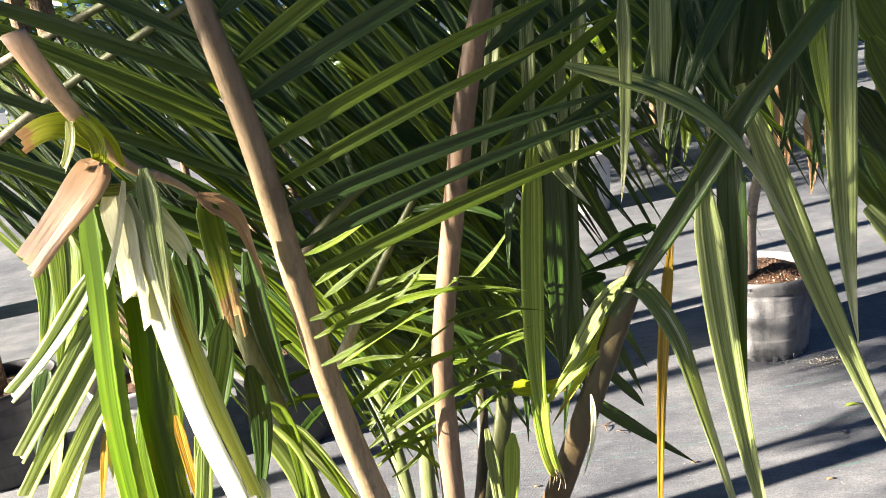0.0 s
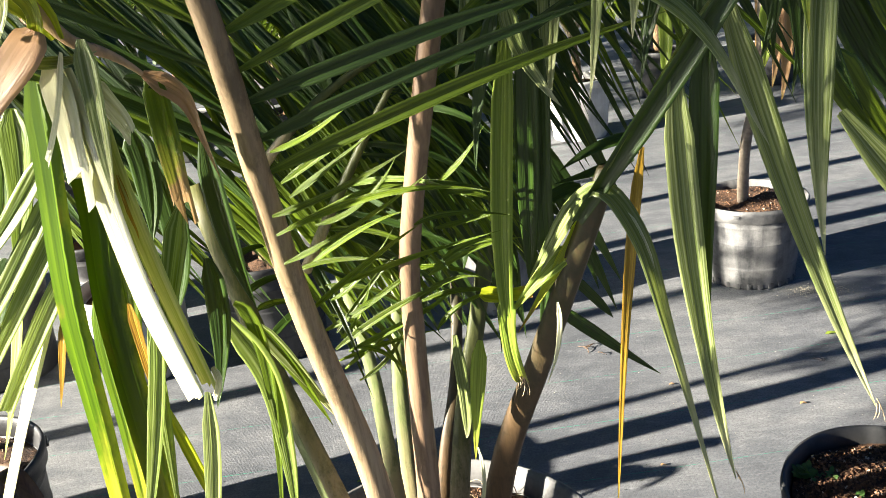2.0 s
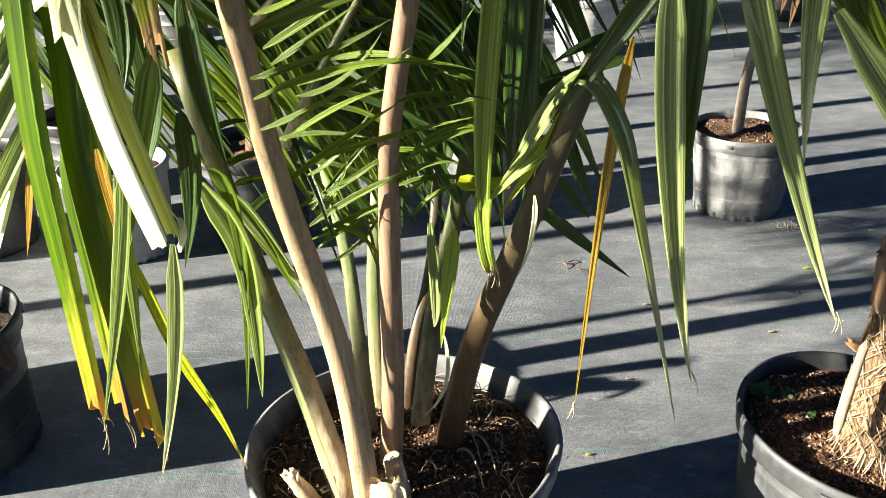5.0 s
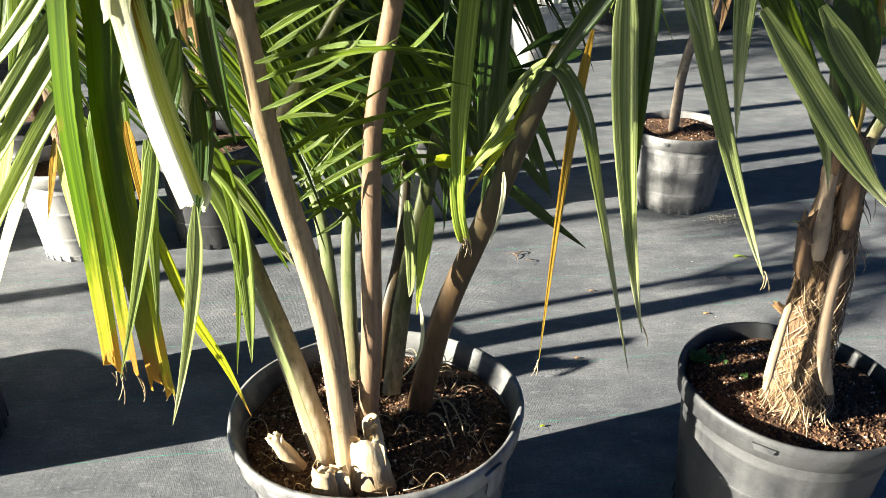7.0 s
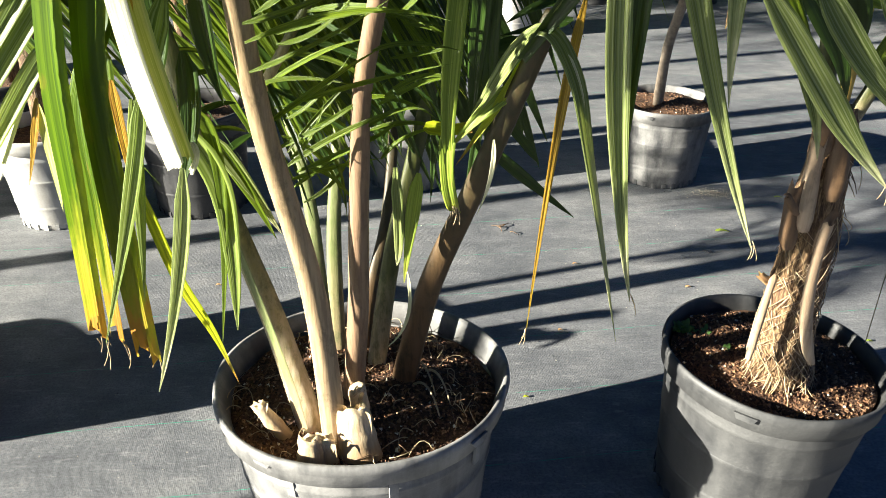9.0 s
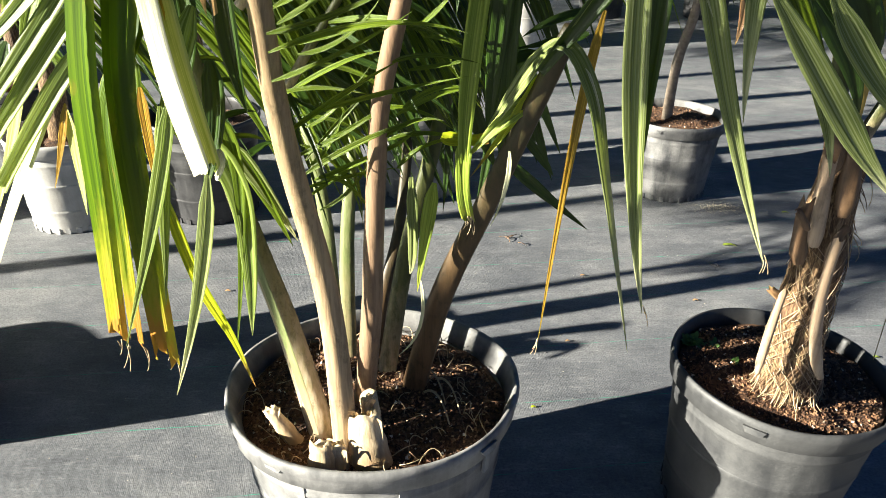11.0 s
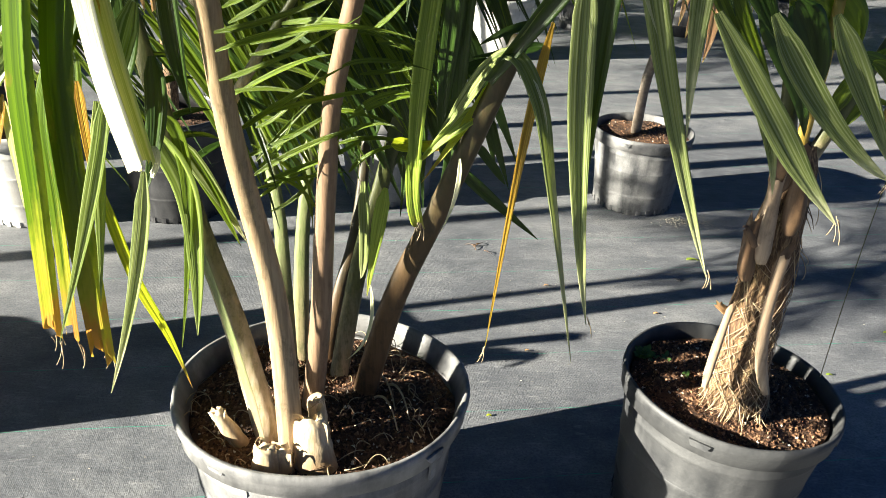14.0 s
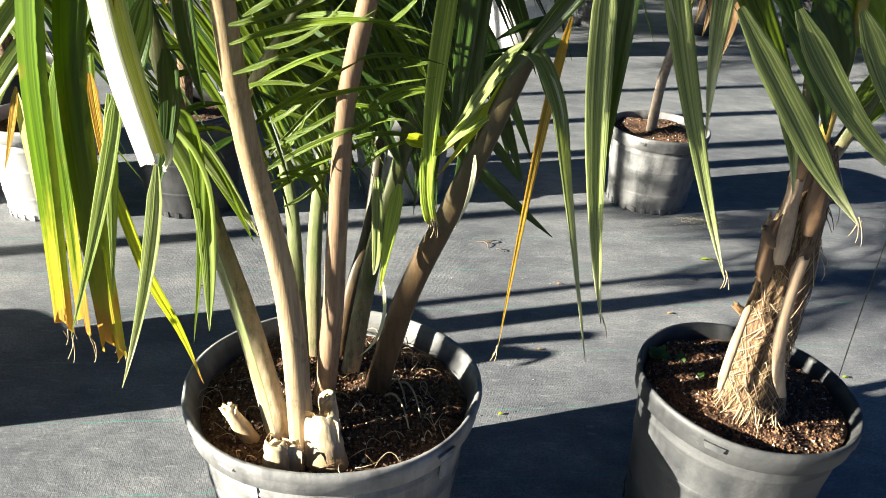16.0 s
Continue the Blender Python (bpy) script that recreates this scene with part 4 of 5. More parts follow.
ribbon("leaflet", [(-0.143, 0.800, 1.316), (-0.140, 0.800, 1.237), (-0.127, 0.795, 1.143), (-0.107, 0.795, 1.027)], 0.0272, LEAF_CREAM, old_frond, shape="strap", pleats=3, cut=0.2, fold=0.15, seg=18, face=(-0.4, -1, 0.25))
ribbon("leaflet", [(-0.165, 0.795, 1.335), (-0.166, 0.795, 1.285), (-0.171, 0.795, 1.228)], 0.0561, LEAF_BLEACHED, old_frond, shape="strap", cut=0.35, pleats=3, face=(-0.7, -1, 0.3))
ribbon("leaflet", [(-0.142, 0.775, 1.345), (-0.160, 0.775, 1.300), (-0.183, 0.775, 1.259)], 0.0124, LEAF_BLEACHED, old_frond, shape="strap", cut=0.2, pleats=1, face=(-0.8, -1, 0.2))
ribbon("leaflet", [(-0.135, 0.790, 1.316), (-0.120, 0.790, 1.294), (-0.112, 0.790, 1.274)], 0.0319, LEAF_BLEACHED, old_frond, shape="strap", cut=0.3, pleats=2, face=(-0.7, -1, 0.3))
ribbon("leaflet", [(-0.123, 0.775, 1.353), (-0.128, 0.775, 1.291), (-0.135, 0.775, 1.219)], 0.0224, LEAF_SAGE, old_frond, fold=0.25, pleats=3)
ribbon("leaflet", [(-0.140, 0.800, 1.237), (-0.138, 0.800, 1.193), (-0.141, 0.800, 1.159)], 0.0077, LEAF_AMBER, old_frond, pleats=1)
ribbon("leaflet", [(-0.161, 0.780, 1.363), (-0.184, 0.770, 1.338), (-0.237, 0.760, 1.289)], 0.0457, LEAF_BROWN, old_frond, shape="strap", fold=0.1, pleats=4, face=(-0.5, -1, 0.3))
ribbon("leaflet", [(-0.157, 0.800, 1.354), (-0.175, 0.780, 1.394), (-0.216, 0.770, 1.388)], 0.0300, LEAF_YELLOW, old_frond, shape="strap", fold=0.15, face=(-0.3, -1, 0.5))
ribbon("leaflet", [(-0.171, 0.770, 1.399), (-0.175, 0.770, 1.382), (-0.187, 0.770, 1.363)], 0.0113, LEAF_CREAM, old_frond, shape="strap", cut=0.4)
ribbon("leaflet", [(-0.165, 0.770, 1.399), (-0.163, 0.785, 1.364), (-0.208, 0.800, 1.320)], 0.0207, LEAF_YELLOW, old_frond, shape="strap", cut=0.3)
ribbon("leaflet", [(-0.179, 0.785, 1.340), (-0.149, 0.785, 1.337), (-0.118, 0.785, 1.342)], 0.0124, LEAF_SAGE, old_frond, face=(0, -0.7, 0.7))
ribbon("leaflet", [(-0.108, 0.830, 1.316), (-0.079, 0.830, 1.294), (-0.070, 0.830, 1.260), (-0.062, 0.830, 1.217)], 0.0213, LEAF_BROWN, old_frond, curl=0.8, seg=18)
ribbon("leaflet", [(-0.103, 0.835, 1.311), (-0.104, 0.835, 1.257), (-0.104, 0.835, 1.185)], 0.0305, LEAF_TIPPED, old_frond, shape="strap", cut=0.5, pleats=3)
ribbon("leaflet", [(-0.131, 0.840, 1.314), (-0.107, 0.840, 1.305), (-0.088, 0.840, 1.296)], 0.0130, LEAF_DARK, old_frond, face=(0, -0.6, 0.8))
ribbon("leaflet", [(-0.305, 0.930, 1.287), (-0.323, 0.930, 1.204), (-0.363, 0.930, 1.115)], 0.0455, LEAF, old_frond, fold=0.3)
ribbon("leaflet", [(-0.350, 0.950, 1.272), (-0.357, 0.950, 1.207), (-0.393, 0.950, 1.129)], 0.0358, LEAF_MARGIN, old_frond, fold=0.3)
ribbon("leaflet", [(-0.169, 0.900, 1.257), (-0.166, 0.900, 1.201), (-0.180, 0.900, 1.139)], 0.0370, LEAF_DARK, old_frond, fold=0.3)
ribbon("leaflet", [(-0.166, 0.920, 1.219), (-0.163, 0.920, 1.127), (-0.196, 0.920, 1.033)], 0.0387, LEAF_DARK, old_frond, fold=0.3)
ribbon("leaflet", [(-0.141, 0.900, 1.172), (-0.180, 0.900, 1.071), (-0.225, 0.900, 0.946)], 0.0288, LEAF_STRIPE, old_frond, fold=0.3)
ribbon("leaflet", [(-0.140, 0.930, 1.105), (-0.145, 0.930, 1.020), (-0.174, 0.930, 0.917)], 0.0299, LEAF_DARK, old_frond, fold=0.3)
ribbon("leaflet", [(-0.234, 0.920, 1.123), (-0.241, 0.920, 1.039), (-0.257, 0.920, 0.935)], 0.0348, LEAF, old_frond, fold=0.3)
ribbon("leaflet", [(-0.122, 0.950, 1.228), (-0.120, 0.950, 1.120), (-0.107, 0.950, 1.033)], 0.0301, LEAF_DARK, old_frond, fold=0.3)
ribbon("leaflet", [(-0.400, 0.970, 1.112), (-0.424, 0.970, 1.063), (-0.451, 0.970, 1.004)], 0.0314, LEAF_DARK, old_frond, fold=0.3)
ribbon("leaflet", [(-0.271, 0.900, 1.203), (-0.337, 0.900, 1.126), (-0.416, 0.900, 1.038)], 0.0250, LEAF_STRIPE, old_frond, face=(0.1, -1, 0.5), fold=0.35, shape="strap")
ribbon("leaflet", [(-0.268, 0.900, 1.173), (-0.337, 0.900, 1.095), (-0.427, 0.900, 0.987)], 0.0253, LEAF_STRIPE, old_frond, face=(0.1, -1, 0.5), fold=0.35, shape="strap")
ribbon("leaflet", [(-0.274, 0.900, 1.125), (-0.342, 0.900, 1.043), (-0.414, 0.900, 0.947)], 0.0259, LEAF_STRIPE, old_frond, face=(0.1, -1, 0.5), fold=0.35, shape="strap")
ribbon("leaflet", [(-0.267, 0.900, 1.240), (-0.332, 0.900, 1.172), (-0.402, 0.900, 1.114)], 0.0246, LEAF_STRIPE, old_frond, face=(0.1, -1, 0.5), fold=0.35, shape="strap")
ribbon("leaflet", [(-0.323, 0.920, 1.077), (-0.389, 0.920, 0.965), (-0.480, 0.920, 0.797)], 0.0260, LEAF_BLEACHED, old_frond, shape="strap", face=(-0.5, -1, 0.3))
ribbon("leaflet", [(-0.366, 0.930, 1.095), (-0.408, 0.930, 0.985), (-0.466, 0.930, 0.863)], 0.0215, LEAF_CREAM, old_frond, face=(-0.5, -1, 0.3))
ribbon("leaflet", [(-0.308, 0.900, 1.058), (-0.325, 0.900, 1.004), (-0.345, 0.900, 0.948)], 0.0101, LEAF_AMBER, old_frond)
ribbon("leaflet", [(-0.308, 0.900, 1.051), (-0.309, 0.900, 0.982), (-0.312, 0.900, 0.912)], 0.0186, LEAF_CREAM, old_frond, face=(-0.5, -1, 0.3))
ribbon("leaflet", [(-0.195, 0.850, 1.094), (-0.195, 0.850, 1.023), (-0.193, 0.850, 0.942)], 0.0140, LEAF_AMBER, old_frond)
ribbon("leaflet", [(-0.154, 0.820, 1.087), (-0.190, 0.820, 0.959), (-0.258, 0.820, 0.768)], 0.0209, LEAF_STRIPE, old_frond, fold=0.35)
ribbon("leaflet", [(-0.168, 0.830, 1.079), (-0.182, 0.830, 0.961), (-0.202, 0.830, 0.824)], 0.0175, LEAF_STRIPE, old_frond, fold=0.35)
ribbon("leaflet", [(-0.123, 0.820, 1.004), (-0.152, 0.820, 0.860), (-0.205, 0.820, 0.692)], 0.0201, LEAF_SAGE, old_frond, fold=0.35)
ribbon("leaflet", [(-0.197, 0.860, 0.976), (-0.170, 0.860, 0.847), (-0.132, 0.850, 0.764), (-0.106, 0.840, 0.690)], 0.0192, LEAF_YELLOW, old_frond, curl=0.3, seg=18)
ribbon("leaflet", [(-0.101, 0.800, 1.043), (-0.099, 0.800, 1.026), (-0.108, 0.800, 1.008)], 0.0090, LEAF_BLEACHED, old_frond, cut=0.3, shape="strap")
fray(old_frond, (-0.281, 0.850, 0.754), 3)
fray(old_frond, (-0.254, 0.860, 0.729), 3)
fray(old_frond, (-0.217, 0.860, 0.724), 4)
fray(old_frond, (-0.258, 0.820, 0.766), 2)
# leaflets of the green petiole that leans over
ribbon("leaflet", [(-0.199, 1.100, 0.974), (-0.175, 1.100, 0.865), (-0.205, 1.080, 0.583)], 0.0234, LEAF, palm)
ribbon("leaflet", [(-0.190, 1.130, 0.927), (-0.149, 1.130, 0.848), (-0.105, 1.120, 0.755)], 0.0227, LEAF, palm)
ribbon("leaflet", [(-0.283, 1.300, 1.075), (-0.189, 1.300, 0.955), (-0.106, 1.280, 0.809)], 0.0196, LEAF, palm, fold=0.3)
ribbon("leaflet", [(-0.271, 1.320, 1.080), (-0.181, 1.320, 0.939), (-0.104, 1.300, 0.768)], 0.0199, LEAF, palm, fold=0.3)
ribbon("leaflet", [(-0.253, 1.340, 1.086), (-0.168, 1.340, 0.954), (-0.095, 1.320, 0.793)], 0.0202, LEAF, palm, fold=0.3)
ribbon("leaflet", [(-0.232, 1.360, 1.079), (-0.144, 1.360, 0.942), (-0.069, 1.340, 0.774)], 0.0205, LEAF, palm, fold=0.3)
ribbon("leaflet", [(-0.309, 1.380, 1.020), (-0.228, 1.380, 0.910), (-0.162, 1.360, 0.775)], 0.0208, LEAF, palm, fold=0.3)
ribbon("leaflet", [(-0.195, 1.400, 1.077), (-0.101, 1.400, 0.939), (-0.022, 1.380, 0.771)], 0.0211, LEAF, palm, fold=0.3)
ribbon("leaflet", [(-0.172, 1.420, 1.065), (-0.078, 1.420, 0.913), (0.001, 1.400, 0.727)], 0.0214, LEAF, palm, fold=0.3)
ribbon("leaflet", [(-0.295, 1.300, 1.005), (-0.273, 1.340, 1.001), (-0.244, 1.360, 0.987)], 0.018, LEAF_DARK, palm, face=(0,-0.6,1))
ribbon("leaflet", [(-0.283, 1.300, 0.957), (-0.259, 1.340, 0.962), (-0.229, 1.360, 0.957)], 0.018, LEAF_DARK, palm, face=(0,-0.6,1))
ribbon("leaflet", [(-0.268, 1.300, 0.898), (-0.240, 1.340, 0.904), (-0.206, 1.360, 0.901)], 0.018, LEAF_DARK, palm, face=(0,-0.6,1))
ribbon("leaflet", [(-0.253, 1.300, 0.867), (-0.228, 1.340, 0.862), (-0.196, 1.360, 0.847)], 0.018, LEAF_DARK, palm, face=(0,-0.6,1))
ribbon("leaflet", [(-0.240, 1.300, 0.814), (-0.208, 1.340, 0.836), (-0.171, 1.360, 0.848)], 0.018, LEAF_DARK, palm, face=(0,-0.6,1))
# leaflets of the leaf that arches out to the sunless side
# LEAF_DARK puts the shade on this folded strap into its colour
ribbon("leaflet", [(0.264, 1.050, 1.063), (0.373, 0.990, 1.240), (0.422, 0.970, 1.317), (0.490, 0.950, 1.403), (0.544, 0.940, 1.479)], 0.0269, LEAF_DARK, side_frond, seg=20, fold=0.5, shape="strap", face=(0.3,-1,0.3))
ribbon("leaflet", [(0.280, 1.060, 1.072), (0.345, 1.010, 1.202), (0.405, 0.990, 1.301), (0.470, 0.980, 1.364)], 0.0188, LEAF_SAGE, side_frond, seg=20, fold=0.5, face=(0.5,-1,0.1))
ribbon("leaflet", [(0.370, 1.000, 1.245), (0.391, 1.000, 0.977), (0.437, 1.000, 0.717)], 0.031, LEAF_SAGE, side_frond, fold=0.4)
fray(side_frond, (0.437, 1.000, 0.717), 3)
ribbon("leaflet", [(0.402, 1.000, 1.285), (0.400, 1.010, 1.070), (0.405, 1.010, 0.905)], 0.0289, LEAF_DARK, side_frond, fold=0.4)
ribbon("leaflet", [(0.414, 1.000, 1.322), (0.518, 1.030, 1.028), (0.612, 1.030, 0.791)], 0.029, LEAF_SAGE, side_frond)
fray(side_frond, (0.612, 1.030, 0.791), 3)
ribbon("leaflet", [(0.343, 1.050, 1.146), (0.322, 1.080, 0.937), (0.296, 1.080, 0.600)], 0.0136, LEAF_AMBER, side_frond)
fray(side_frond, (0.296, 1.080, 0.600), 3)
ribbon("leaflet", [(0.204, 1.140, 0.954), (0.279, 1.050, 1.101), (0.329, 1.020, 1.057), (0.363, 1.010, 0.921), (0.424, 1.000, 0.645)], 0.0292, LEAF_SAGE, side_frond, seg=24, face=(0.2,-0.6,0.8), fold=0.15)
ribbon("leaflet", [(0.317, 1.030, 1.077), (0.339, 1.020, 1.026), (0.364, 1.020, 0.926)], 0.012, LEAF_BLEACHED, side_frond)
ribbon("leaflet", [(0.204, 1.080, 1.314), (0.169, 1.120, 0.990), (0.178, 1.120, 0.810)], 0.0282, LEAF_PALE, side_frond)
fray(side_frond, (0.178, 1.120, 0.810), 3)
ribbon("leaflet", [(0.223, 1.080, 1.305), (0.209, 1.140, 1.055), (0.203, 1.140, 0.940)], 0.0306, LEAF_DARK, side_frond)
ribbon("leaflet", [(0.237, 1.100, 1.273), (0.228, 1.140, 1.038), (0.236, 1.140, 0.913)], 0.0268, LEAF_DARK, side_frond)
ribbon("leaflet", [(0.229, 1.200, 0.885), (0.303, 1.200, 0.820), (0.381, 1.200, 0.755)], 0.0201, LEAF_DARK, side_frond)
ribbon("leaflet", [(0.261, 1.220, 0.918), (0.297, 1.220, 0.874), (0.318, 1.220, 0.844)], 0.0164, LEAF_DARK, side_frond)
ribbon("leaflet", [(0.132, 1.150, 0.936), (0.165, 1.140, 0.933), (0.204, 1.130, 0.941)], 0.0249, LEAF_YELLOW, side_frond, shape="strap", face=(0,-0.7,0.8))
ribbon("leaflet", [(0.169, 1.130, 0.938), (0.166, 1.120, 0.871), (0.177, 1.120, 0.807)], 0.0263, LEAF_PALE, side_frond, shape="strap", cut=0.3)
fray(side_frond, (0.177, 1.120, 0.807), 3)
ribbon("leaflet", [(0.276, 1.100, 1.054), (0.238, 1.120, 0.975), (0.178, 1.140, 0.873)], 0.0151, LEAF_YELLOW, side_frond)
ribbon("leaflet", [(0.263, 1.120, 1.002), (0.221, 1.120, 0.970), (0.169, 1.130, 0.905)], 0.0245, LEAF_PALE, side_frond)
ribbon("leaflet", [(0.121, 1.180, 0.845), (0.107, 1.170, 0.755), (0.093, 1.160, 0.649)], 0.0236, LEAF_PALE, side_frond)
ribbon("leaflet", [(0.082, 1.200, 0.846), (0.084, 1.200, 0.718), (0.078, 1.200, 0.661)], 0.0201, LEAF_SAGE, side_frond)
ribbon("leaflet", [(0.099, 1.160, 0.672), (0.098, 1.150, 0.585), (0.059, 1.140, 0.528)], 0.0068, LEAF_BLEACHED, side_frond)
ribbon("leaflet", [(0.236, 1.130, 0.921), (0.233, 1.130, 0.859), (0.212, 1.130, 0.793)], 0.0076, LEAF_BLEACHED, side_frond)
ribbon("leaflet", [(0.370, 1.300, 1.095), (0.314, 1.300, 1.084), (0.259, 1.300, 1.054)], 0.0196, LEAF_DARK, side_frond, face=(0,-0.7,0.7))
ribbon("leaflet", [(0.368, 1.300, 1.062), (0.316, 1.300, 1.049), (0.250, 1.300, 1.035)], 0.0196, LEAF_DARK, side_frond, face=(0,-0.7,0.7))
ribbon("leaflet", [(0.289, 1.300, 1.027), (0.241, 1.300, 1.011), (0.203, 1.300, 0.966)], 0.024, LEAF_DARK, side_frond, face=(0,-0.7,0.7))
ribbon("leaflet", [(0.238, 0.980, 1.370), (0.334, 0.970, 1.328), (0.397, 0.970, 1.270), (0.460, 0.980, 1.153)], 0.0245, LEAF_SAGE, side_frond, seg=20, face=(0.1,-0.7,0.7), fold=0.2)
ribbon("leaflet", [(0.298, 0.960, 1.439), (0.293, 0.970, 1.325), (0.281, 0.980, 1.219)], 0.0135, LEAF_SAGE, side_frond)
ribbon("leaflet", [(0.337, 0.980, 1.449), (0.333, 0.980, 1.363), (0.326, 0.980, 1.276)], 0.0211, LEAF_SAGE, side_frond)
ribbon("leaflet", [(0.473, 0.970, 1.427), (0.481, 0.970, 1.341), (0.491, 0.970, 1.262)], 0.0171, LEAF_PALE, side_frond)
ribbon("leaflet", [(0.510, 0.980, 1.421), (0.505, 0.980, 1.223), (0.529, 1.000, 1.015)], 0.031, LEAF_SAGE, side_frond, fold=0.35)
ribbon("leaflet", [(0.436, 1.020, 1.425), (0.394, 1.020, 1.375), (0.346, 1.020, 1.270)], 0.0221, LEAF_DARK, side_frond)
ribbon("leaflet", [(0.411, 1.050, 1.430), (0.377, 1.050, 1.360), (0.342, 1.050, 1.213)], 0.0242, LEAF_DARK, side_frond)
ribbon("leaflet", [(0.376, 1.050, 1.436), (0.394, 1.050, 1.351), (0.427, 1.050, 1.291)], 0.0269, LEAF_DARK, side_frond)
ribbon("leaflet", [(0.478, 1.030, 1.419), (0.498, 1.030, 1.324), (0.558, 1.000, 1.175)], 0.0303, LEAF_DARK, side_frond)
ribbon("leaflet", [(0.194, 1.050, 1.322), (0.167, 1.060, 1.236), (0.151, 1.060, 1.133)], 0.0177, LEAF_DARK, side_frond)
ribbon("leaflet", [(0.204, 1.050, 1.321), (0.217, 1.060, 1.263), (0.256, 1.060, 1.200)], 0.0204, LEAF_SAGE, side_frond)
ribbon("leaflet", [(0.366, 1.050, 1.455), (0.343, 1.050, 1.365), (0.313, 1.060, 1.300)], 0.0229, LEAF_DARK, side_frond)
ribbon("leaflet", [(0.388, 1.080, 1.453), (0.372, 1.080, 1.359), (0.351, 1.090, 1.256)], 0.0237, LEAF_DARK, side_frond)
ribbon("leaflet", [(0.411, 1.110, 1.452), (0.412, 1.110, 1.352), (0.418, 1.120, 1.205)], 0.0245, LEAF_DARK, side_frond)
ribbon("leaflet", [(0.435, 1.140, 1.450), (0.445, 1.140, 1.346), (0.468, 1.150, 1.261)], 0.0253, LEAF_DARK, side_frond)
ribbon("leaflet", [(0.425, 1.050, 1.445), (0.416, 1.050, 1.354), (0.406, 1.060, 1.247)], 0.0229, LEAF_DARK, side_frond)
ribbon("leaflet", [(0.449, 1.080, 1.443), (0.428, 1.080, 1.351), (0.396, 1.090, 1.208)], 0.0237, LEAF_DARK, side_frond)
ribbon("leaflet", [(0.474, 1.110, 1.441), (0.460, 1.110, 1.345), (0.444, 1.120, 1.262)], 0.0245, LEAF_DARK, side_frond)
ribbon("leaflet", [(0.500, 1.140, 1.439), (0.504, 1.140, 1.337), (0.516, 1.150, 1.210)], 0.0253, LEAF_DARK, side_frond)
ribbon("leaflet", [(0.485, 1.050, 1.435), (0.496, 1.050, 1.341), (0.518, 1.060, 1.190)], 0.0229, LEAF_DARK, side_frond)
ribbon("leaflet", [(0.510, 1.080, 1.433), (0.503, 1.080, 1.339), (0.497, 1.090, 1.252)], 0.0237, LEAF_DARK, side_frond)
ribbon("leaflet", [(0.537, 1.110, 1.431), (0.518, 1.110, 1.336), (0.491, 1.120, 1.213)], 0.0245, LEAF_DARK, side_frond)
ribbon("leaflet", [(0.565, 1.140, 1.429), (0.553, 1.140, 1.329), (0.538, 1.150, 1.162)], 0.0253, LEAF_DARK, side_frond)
ribbon("leaflet", [(0.184, 1.250, 1.484), (0.155, 1.250, 1.341), (0.121, 1.260, 1.200)], 0.0199, LEAF_SAGE, side_frond)
ribbon("leaflet", [(0.221, 1.290, 1.480), (0.208, 1.290, 1.329), (0.193, 1.300, 1.119)], 0.0206, LEAF_SAGE, side_frond)
ribbon("leaflet", [(0.260, 1.330, 1.476), (0.255, 1.330, 1.319), (0.245, 1.340, 1.035)], 0.0213, LEAF_SAGE, side_frond)
ribbon("leaflet", [(0.289, 1.250, 1.467), (0.271, 1.250, 1.323), (0.248, 1.260, 1.146)], 0.0199, LEAF_SAGE, side_frond)
# the stout palm: a bent fibrous trunk, its leaf bases and its crown
TRUNK = [((0.841, 1.285, 0.367), 0.0587), ((0.826, 1.285, 0.457), 0.0528), ((0.825, 1.285, 0.524), 0.0497), ((0.830, 1.285, 0.651), 0.0460), ((0.826, 1.285, 0.767), 0.0408), ((0.826, 1.285, 0.865), 0.0363), ((0.819, 1.285, 0.918), 0.0331)]
tv, tf, tuv = tube_arrays(bez([q for q, _ in TRUNK], 24), list(np.interp(np.linspace(0, len(TRUNK) - 1, 25), range(len(TRUNK)), [r for _, r in TRUNK])), 24, 0.95)
tv = [q + 0.006 * np.array((noise.noise(Vector(q) * 28), noise.noise(Vector(q) * 31 + Vector((9, 0, 0))), 0)) for q in tv]
part("trunk", mesh_of("trunk", tv, tf, tuv), FIBRE, stout_palm)
ribbon("leaflet", [(0.525, 0.970, 1.183), (0.630, 0.970, 1.049), (0.680, 0.960, 0.983), (0.734, 0.950, 0.923)], 0.0352, LEAF_SAGE, stout_palm, fold=0.28, pleats=3, seg=16)
ribbon("leaflet", [(0.605, 1.000, 1.180), (0.711, 0.990, 1.049), (0.807, 0.980, 0.976)], 0.0324, LEAF_SAGE, stout_palm, fold=0.28, pleats=3, seg=16)
ribbon("leaflet", [(0.691, 1.020, 1.180), (0.767, 1.020, 1.069), (0.830, 1.020, 0.976)], 0.0319, LEAF_SAGE, stout_palm, fold=0.28, pleats=3, seg=16)
ribbon("leaflet", [(0.615, 1.050, 1.089), (0.660, 1.050, 1.008), (0.686, 1.050, 0.921)], 0.0212, LEAF_SAGE, stout_palm, fold=0.28, pleats=3, seg=16)
ribbon("leaflet", [(0.827, 1.150, 1.096), (0.871, 1.150, 1.063), (0.907, 1.150, 0.978)], 0.0221, LEAF, stout_palm, fold=0.28, pleats=3, seg=16)
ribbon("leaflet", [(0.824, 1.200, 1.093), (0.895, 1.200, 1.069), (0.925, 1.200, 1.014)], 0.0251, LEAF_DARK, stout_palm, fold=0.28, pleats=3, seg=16)
